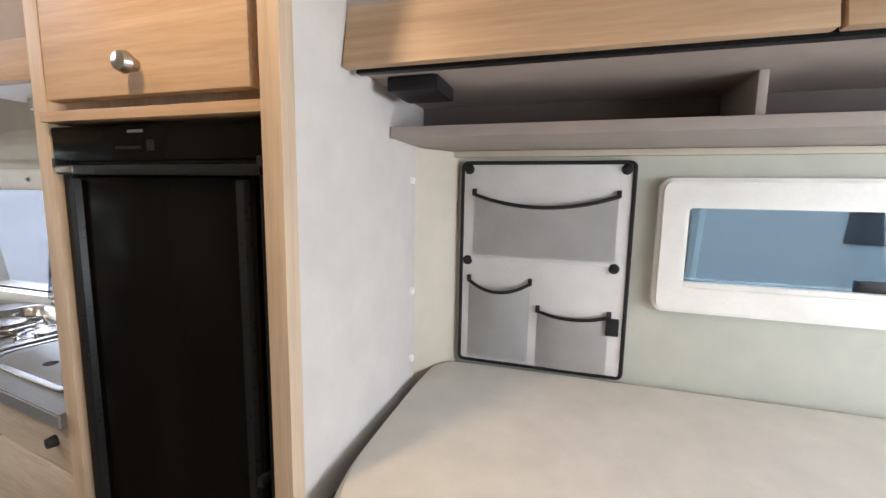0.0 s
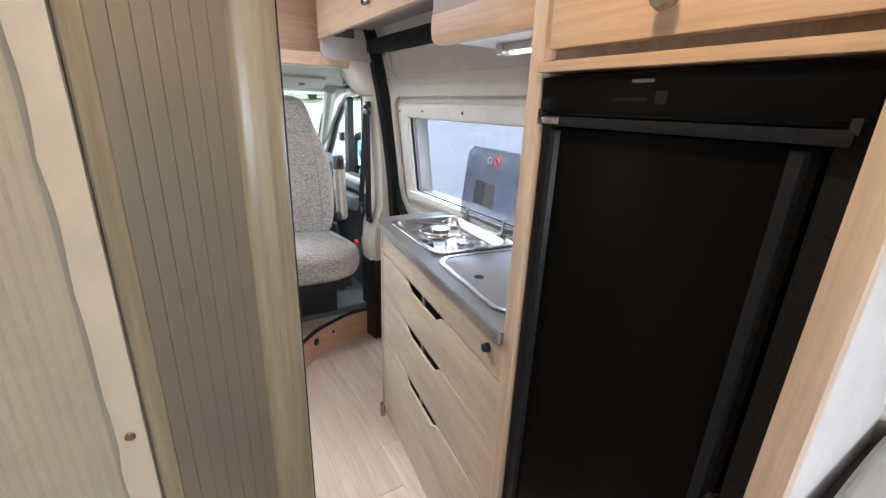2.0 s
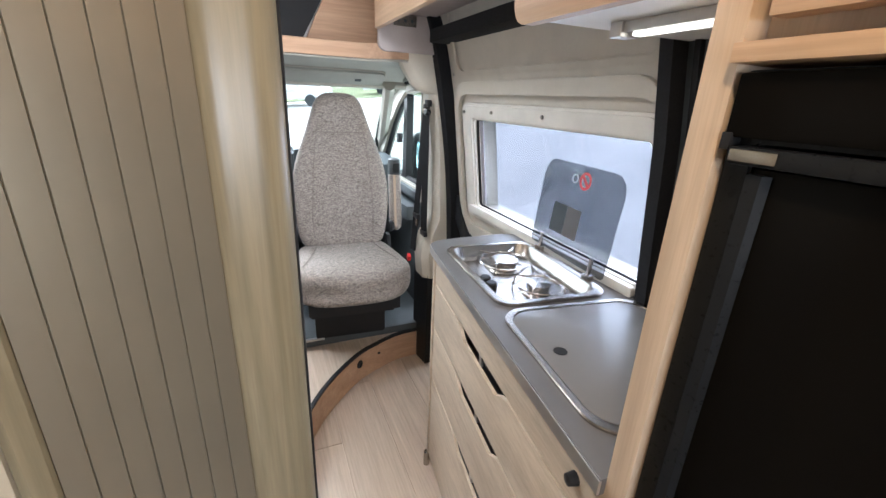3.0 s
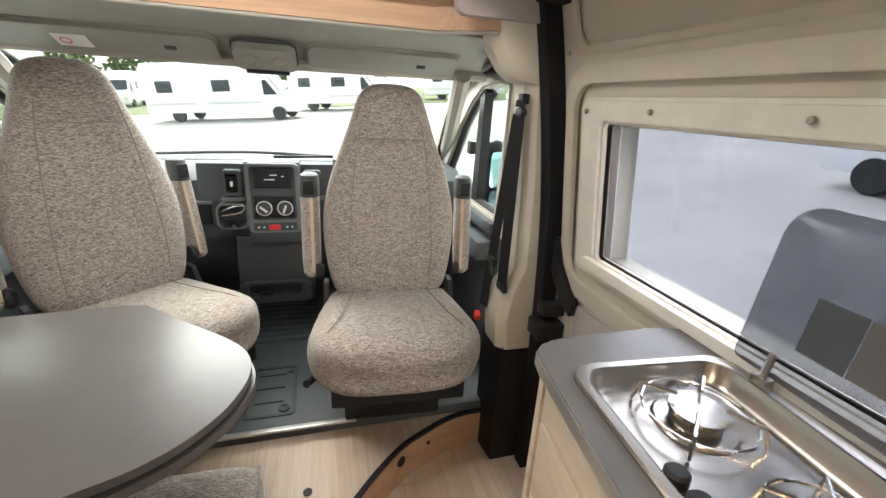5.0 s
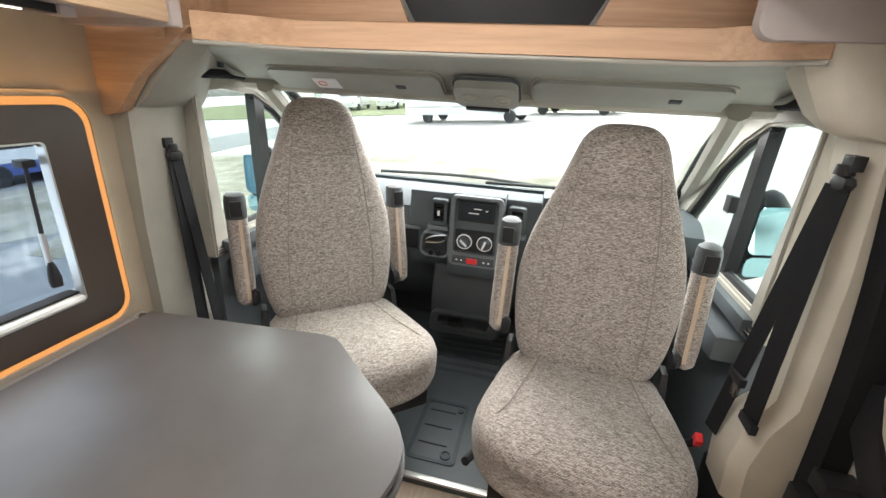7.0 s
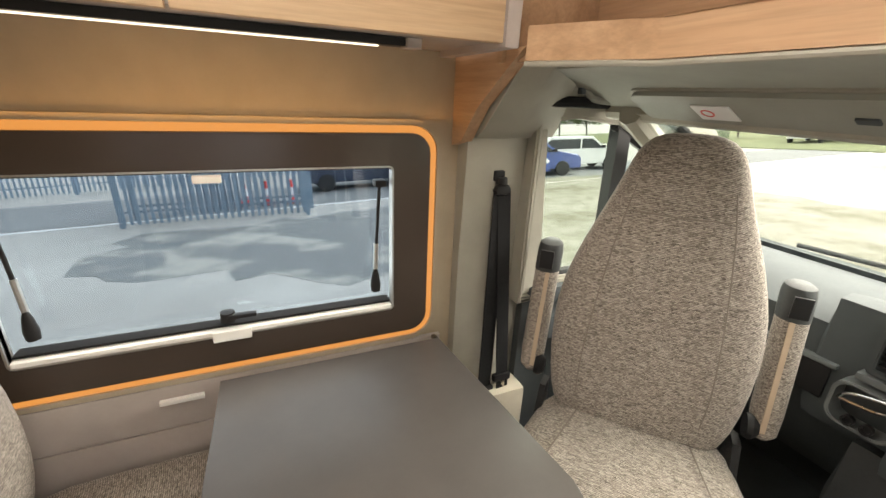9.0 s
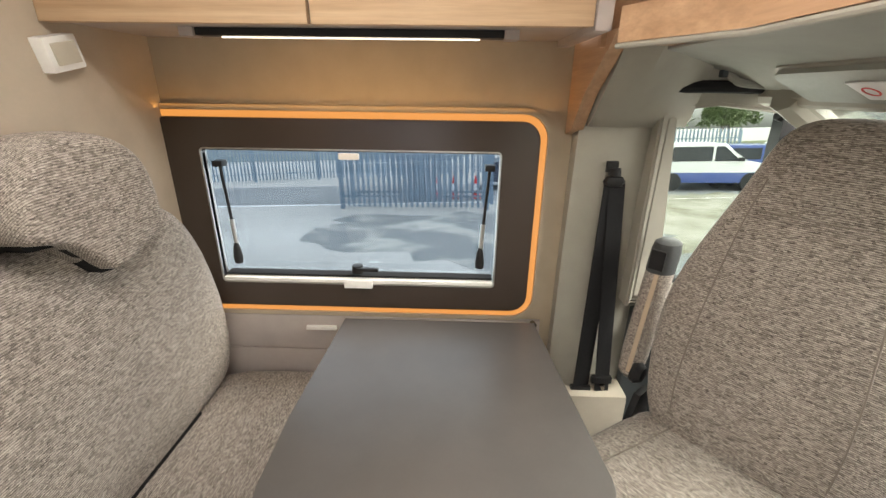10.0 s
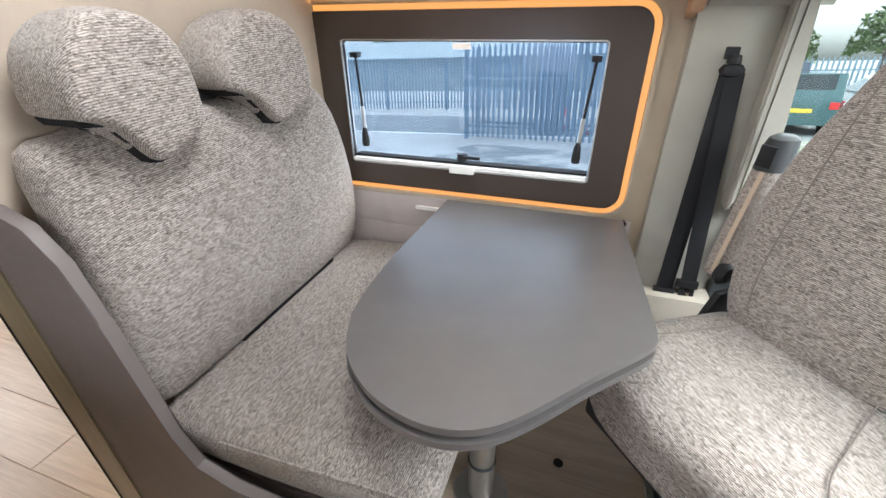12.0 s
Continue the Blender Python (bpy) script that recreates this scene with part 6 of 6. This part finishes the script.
def motorhome(cx, cy_, yaw, label, length=6.6, colour=None):
    """Coachbuilt motorhome with a low cab nose; built along x and turned."""
    v = new("motorhome")
    tagged(v, label, "motorhome", "parked motorhomes")
    h = length / 2
    c = colour or BODY
    part("body", prism([(-h, 0.45), (h - 1.7, 0.45), (h - 1.7, 2.55), (h - 2.1, 2.85), (-h + 0.2, 2.85), (-h, 2.6)], "y", -1.1, 1.1, 0.06), c, v)
    part("cab", prism([(h - 1.75, 0.40), (h - 0.05, 0.40), (h, 0.85), (h - 0.25, 1.15), (h - 0.75, 1.25), (h - 1.5, 2.25), (h - 1.75, 2.4)], "y", -0.95, 0.95, 0.05), c, v)
    part("windscreen", moved(box(-0.45, 0.45, -0.80, 0.80, -0.01, 0.01), Matrix.Translation((h - 1.10, 0, 1.80)) @ Matrix.Rotation(radians(53), 4, "Y")), GLASSY, v)
    for s in (-1, 1):
        part("cab_window", prism([(h - 1.62, 1.25), (h - 0.92, 1.25), (h - 1.42, 1.95), (h - 1.62, 1.95)], "y", s * 0.955, s * 0.962), GLASSY, v)
        for x0, x1 in ((-h + 0.7, -h + 1.5), (-0.3, 0.6)):
            part("window", box(x0, x1, s * 1.102, s * 1.112, 1.45, 2.0, 0.002), GLASSY, v)
        part("entrance_door", box(-1.25, -0.65, s * 1.102, s * 1.11, 0.6, 2.3), BODY, v)
        part("stripe", box(-h + 0.1, h - 1.75, s * 1.103, s * 1.107, 0.85, 0.95), ALU, v)
        part("lamp", box(h - 0.16, h + 0.01, s * 0.72 - 0.12, s * 0.72 + 0.12, 0.75, 0.95, 0.03), CHROME, v)
        for x in (-h + 1.5, h - 0.95):
            t = part("wheel", lathe([(0.21, -0.1), (0.32, -0.1), (0.34, -0.06), (0.34, 0.06), (0.32, 0.1), (0.21, 0.1)], (x, s * 0.98, 0.34), "y", 20), TYRE, v, "black tyre")
            part("rim", lathe([(0.0, -0.08), (0.21, -0.1), (0.21, 0.1), (0.0, 0.08)], (x, s * 0.98, 0.34), "y", 20), ALU, t)
    v.matrix_basis = pose(cx, cy_, GZ, 0, 0, yaw)
    return v


def car(cx, cy_, yaw, paint, label, length=4.1, height=1.45, lower=None, boxy=False):
    v = new("parked_car")
    tagged(v, label, "car", "parked cars")
    h = length / 2
    top = [(-h, 0.3), (h, 0.3), (h, 0.7), (h - 0.15, 0.85), (h - 1.0, 0.95), (h - 1.65, height), (-h + 0.75, height), (-h + 0.1, 0.98), (-h, 0.85)]
    if boxy:
        top = [(-h, 0.3), (h, 0.3), (h, 0.8), (h - 0.2, 1.0), (h - 0.75, 1.1), (h - 1.35, height), (-h + 0.15, height), (-h + 0.02, 1.0), (-h, 0.85)]
    part("body", prism(top, "y", -0.82, 0.82, 0.05), paint, v)
    if lower:
        part("lower_body", box(-h - 0.01, h + 0.01, -0.835, 0.835, 0.28, 0.62, 0.03), lower, v)
    for s in (-1, 1):
        part("side_window", prism([(h - 1.15, 0.98), (h - 1.68, height - 0.10), (-h + 0.75, height - 0.10), (-h + 0.35, 0.98)], "y", s * 0.822, s * 0.83), GLASSY, v)
        part("side_pillar", box(-0.05, 0.02, s * 0.823, s * 0.834, 0.97, height - 0.08), paint, v)
        part("tail_lamp", box(-h - 0.012, -h + 0.10, s * 0.70 - 0.1, s * 0.70 + 0.1, 0.72, 0.90, 0.01), RED, v, "red tail lamp")
        part("door_mirror", box(h - 1.25, h - 1.10, s * 0.84, s * 0.96, 0.98, 1.10, 0.02), BLACK, v)
        for x in (-h + 0.75, h - 0.8):
            t = part("wheel", lathe([(0.20, -0.09), (0.29, -0.09), (0.31, -0.05), (0.31, 0.05), (0.29, 0.09), (0.20, 0.09)], (x, s * 0.76, 0.31), "y", 20), TYRE, v, "black tyre")
            part("rim", lathe([(0.0, -0.07), (0.20, -0.085), (0.20, 0.085), (0.0, 0.07)], (x, s * 0.76, 0.31), "y", 20), ALU, t)
    part("rear_window", moved(box(-0.25, 0.25, -0.62, 0.62, -0.008, 0.008), Matrix.Translation((-h + (0.09 if boxy else 0.42), 0, height - 0.27)) @ Matrix.Rotation(radians(-82 if boxy else -36), 4, "Y")), GLASSY, v)
    part("windscreen", moved(box(-0.38, 0.38, -0.68, 0.68, -0.008, 0.008), Matrix.Translation((h - 1.33, 0, (height + 0.95) / 2 + 0.01)) @ Matrix.Rotation(radians(39), 4, "Y")), GLASSY, v)
    part("number_plate", box(-h - 0.015, -h, -0.26, 0.26, 0.62, 0.73), PLATE, v, "yellow rear plate")
    v.matrix_basis = pose(cx, cy_, GZ, 0, 0, yaw)
    return v


motorhome(2.6, 5.2, 180, "pale grey motorhome parked alongside", 6.6, SHED)
motorhome(-27.0, -4.6, 76, "white coachbuilt motorhome parked across the yard", 7.6)
motorhome(-31.0, 1.5, 66, "white coachbuilt motorhome parked nose out", 6.4)
motorhome(-44.0, -20.0, 8, "white motorhome parked in a far row", 6.0)
motorhome(-45.0, -16.2, 8, "white motorhome parked in a far row", 6.0)
motorhome(-38.0, 12.0, 78, "white motorhome at the edge of the yard", 6.8)
car(-10.6, -14.6, 170, BODY, "white hatchback with blue lower body", 3.9, 1.55, BLUE)
car(-7.9, -16.0, -100, TEAL, "dark teal estate car seen from behind", 4.2, 1.6, None, True)
car(-12.5, -15.0, 165, BLUE, "blue hatchback in the parking row", 3.9, 1.45)
car(-15.5, -15.8, 165, BODY, "white estate car in the parking row", 4.4, 1.5)
car(-4.6, 9.6, 180, BODY, "white car parked beside the side door", 4.3, 1.45)
car(-5.6, -15.8, 0, NAVY, "navy van beyond the gate", 4.8, 1.9, None, True)
for x, y in ((-1.4, -13.4), (-2.0, -13.2), (-2.7, -13.1)):
    tc = thing("traffic_cone", (x, y, GZ), "orange and white traffic cone", "traffic cone", "traffic cones")
    part("cone", lathe([(0.16, 0.03), (0.13, 0.1), (0.03, 0.72), (0.0, 0.73)], (x, y, GZ)), RED, tc)
    part("sleeve", lathe([(0.112, 0.28), (0.072, 0.50)], (x, y, GZ)), PRINT, tc, "white sleeve")
    part("foot", box(x - 0.19, x + 0.19, y - 0.19, y + 0.19, GZ, GZ + 0.035, 0.01), BLACK, tc)
shed = thing("far_shed", (9, -41, GZ), "low grey clad building beyond the fence", "building", kind="structure")
part("wall", box(-3, 22, -46, -36, GZ, GZ + 2.6), SHED, shed)
part("roof", prism([(-46.5, GZ + 2.6), (-35.5, GZ + 2.6), (-41, GZ + 4.2)], "x", -3.5, 22.5), SHED, shed)
gv = thing("verge", (-40, -20, GZ), "strip of rough grass along the yard", "grass", kind="stuff")
part("turf", box(-75, -34, -60, 40, GZ, GZ + 0.05), GRASS, gv)


def hedge_tree(x, y, h, seed):
    """Small tree: tapered trunk, limbs and a ragged crown of leaf clumps."""
    r = random.Random(seed)
    t = thing("tree", (x, y, GZ), "distant bushy tree in early leaf", "tree", "far trees")
    bm = tube([(x, y, GZ), (x + 0.1, y, GZ + h * 0.3), (x, y + 0.1, GZ + h * 0.6)], 0.09 * h / 4, 7)
    for k in range(5):
        a = r.uniform(0, 6.28)
        join(bm, tube([(x, y, GZ + h * (0.25 + 0.06 * k)), (x + math.cos(a) * h * 0.25, y + math.sin(a) * h * 0.25, GZ + h * (0.5 + 0.08 * k))], 0.03 * h / 4, 5))
    part("trunk", bm, TAUPE, t)
    vs, fs = [], []
    for k in range(700):
        a, b, q = r.uniform(0, 6.28), r.uniform(-0.4, 1.0), r.uniform(0.3, 1.0) ** 0.5
        c = Vector((x + math.cos(a) * q * h * 0.42 * math.sqrt(1.02 - max(0, b) ** 2), y + math.sin(a) * q * h * 0.42 * math.sqrt(1.02 - max(0, b) ** 2), GZ + h * (0.52 + 0.45 * b * q)))
        for j in range(3):
            vs.append(c + Vector((r.uniform(-1, 1), r.uniform(-1, 1), r.uniform(-1, 1))) * h * 0.07)
        fs.append((3 * k, 3 * k + 1, 3 * k + 2))
    me = bpy.data.meshes.new("crown")
    me.from_pydata([tuple(v) for v in vs], [], fs)
    me.materials.append(LEAF)
    o = new("crown", me)
    o.parent = t
    o.matrix_parent_inverse = t.matrix_basis.inverted()


for k in range(14):
    hedge_tree(-48 + 5.5 * k + random.Random(k).uniform(-1.5, 1.5), -50 - (k % 3) * 2, 5.0 + (k * 7 % 5) * 0.5, k)
for k in range(10):
    hedge_tree(-50 - (k % 2) * 3, -30 + 7.0 * k, 5.0 + (k * 5 % 4) * 0.6, 40 + k)

for o in list(bpy.data.objects):
    if o not in INDOORS and o.parent is None:
        o.matrix_basis = YARD @ o.matrix_basis

# ---- floor planks of the aisle ----
plank_mesh = None
rng = random.Random(9)
for row in range(10):
    y0 = -1.09 + 0.2 * row
    x = -2.42 - rng.uniform(0.0, 0.9)
    while x < 1.5:
        x0, x1 = max(x, -2.43), min(x + 0.95, 1.59)
        if x1 - x0 > 0.02:
            o = part("plank", box(x0 + 0.0012, x1 - 0.0012, y0 + 0.0012, y0 + 0.1988, -0.003, 0.0, 0.0008, 1), PLANK, floor)
        x += 0.95
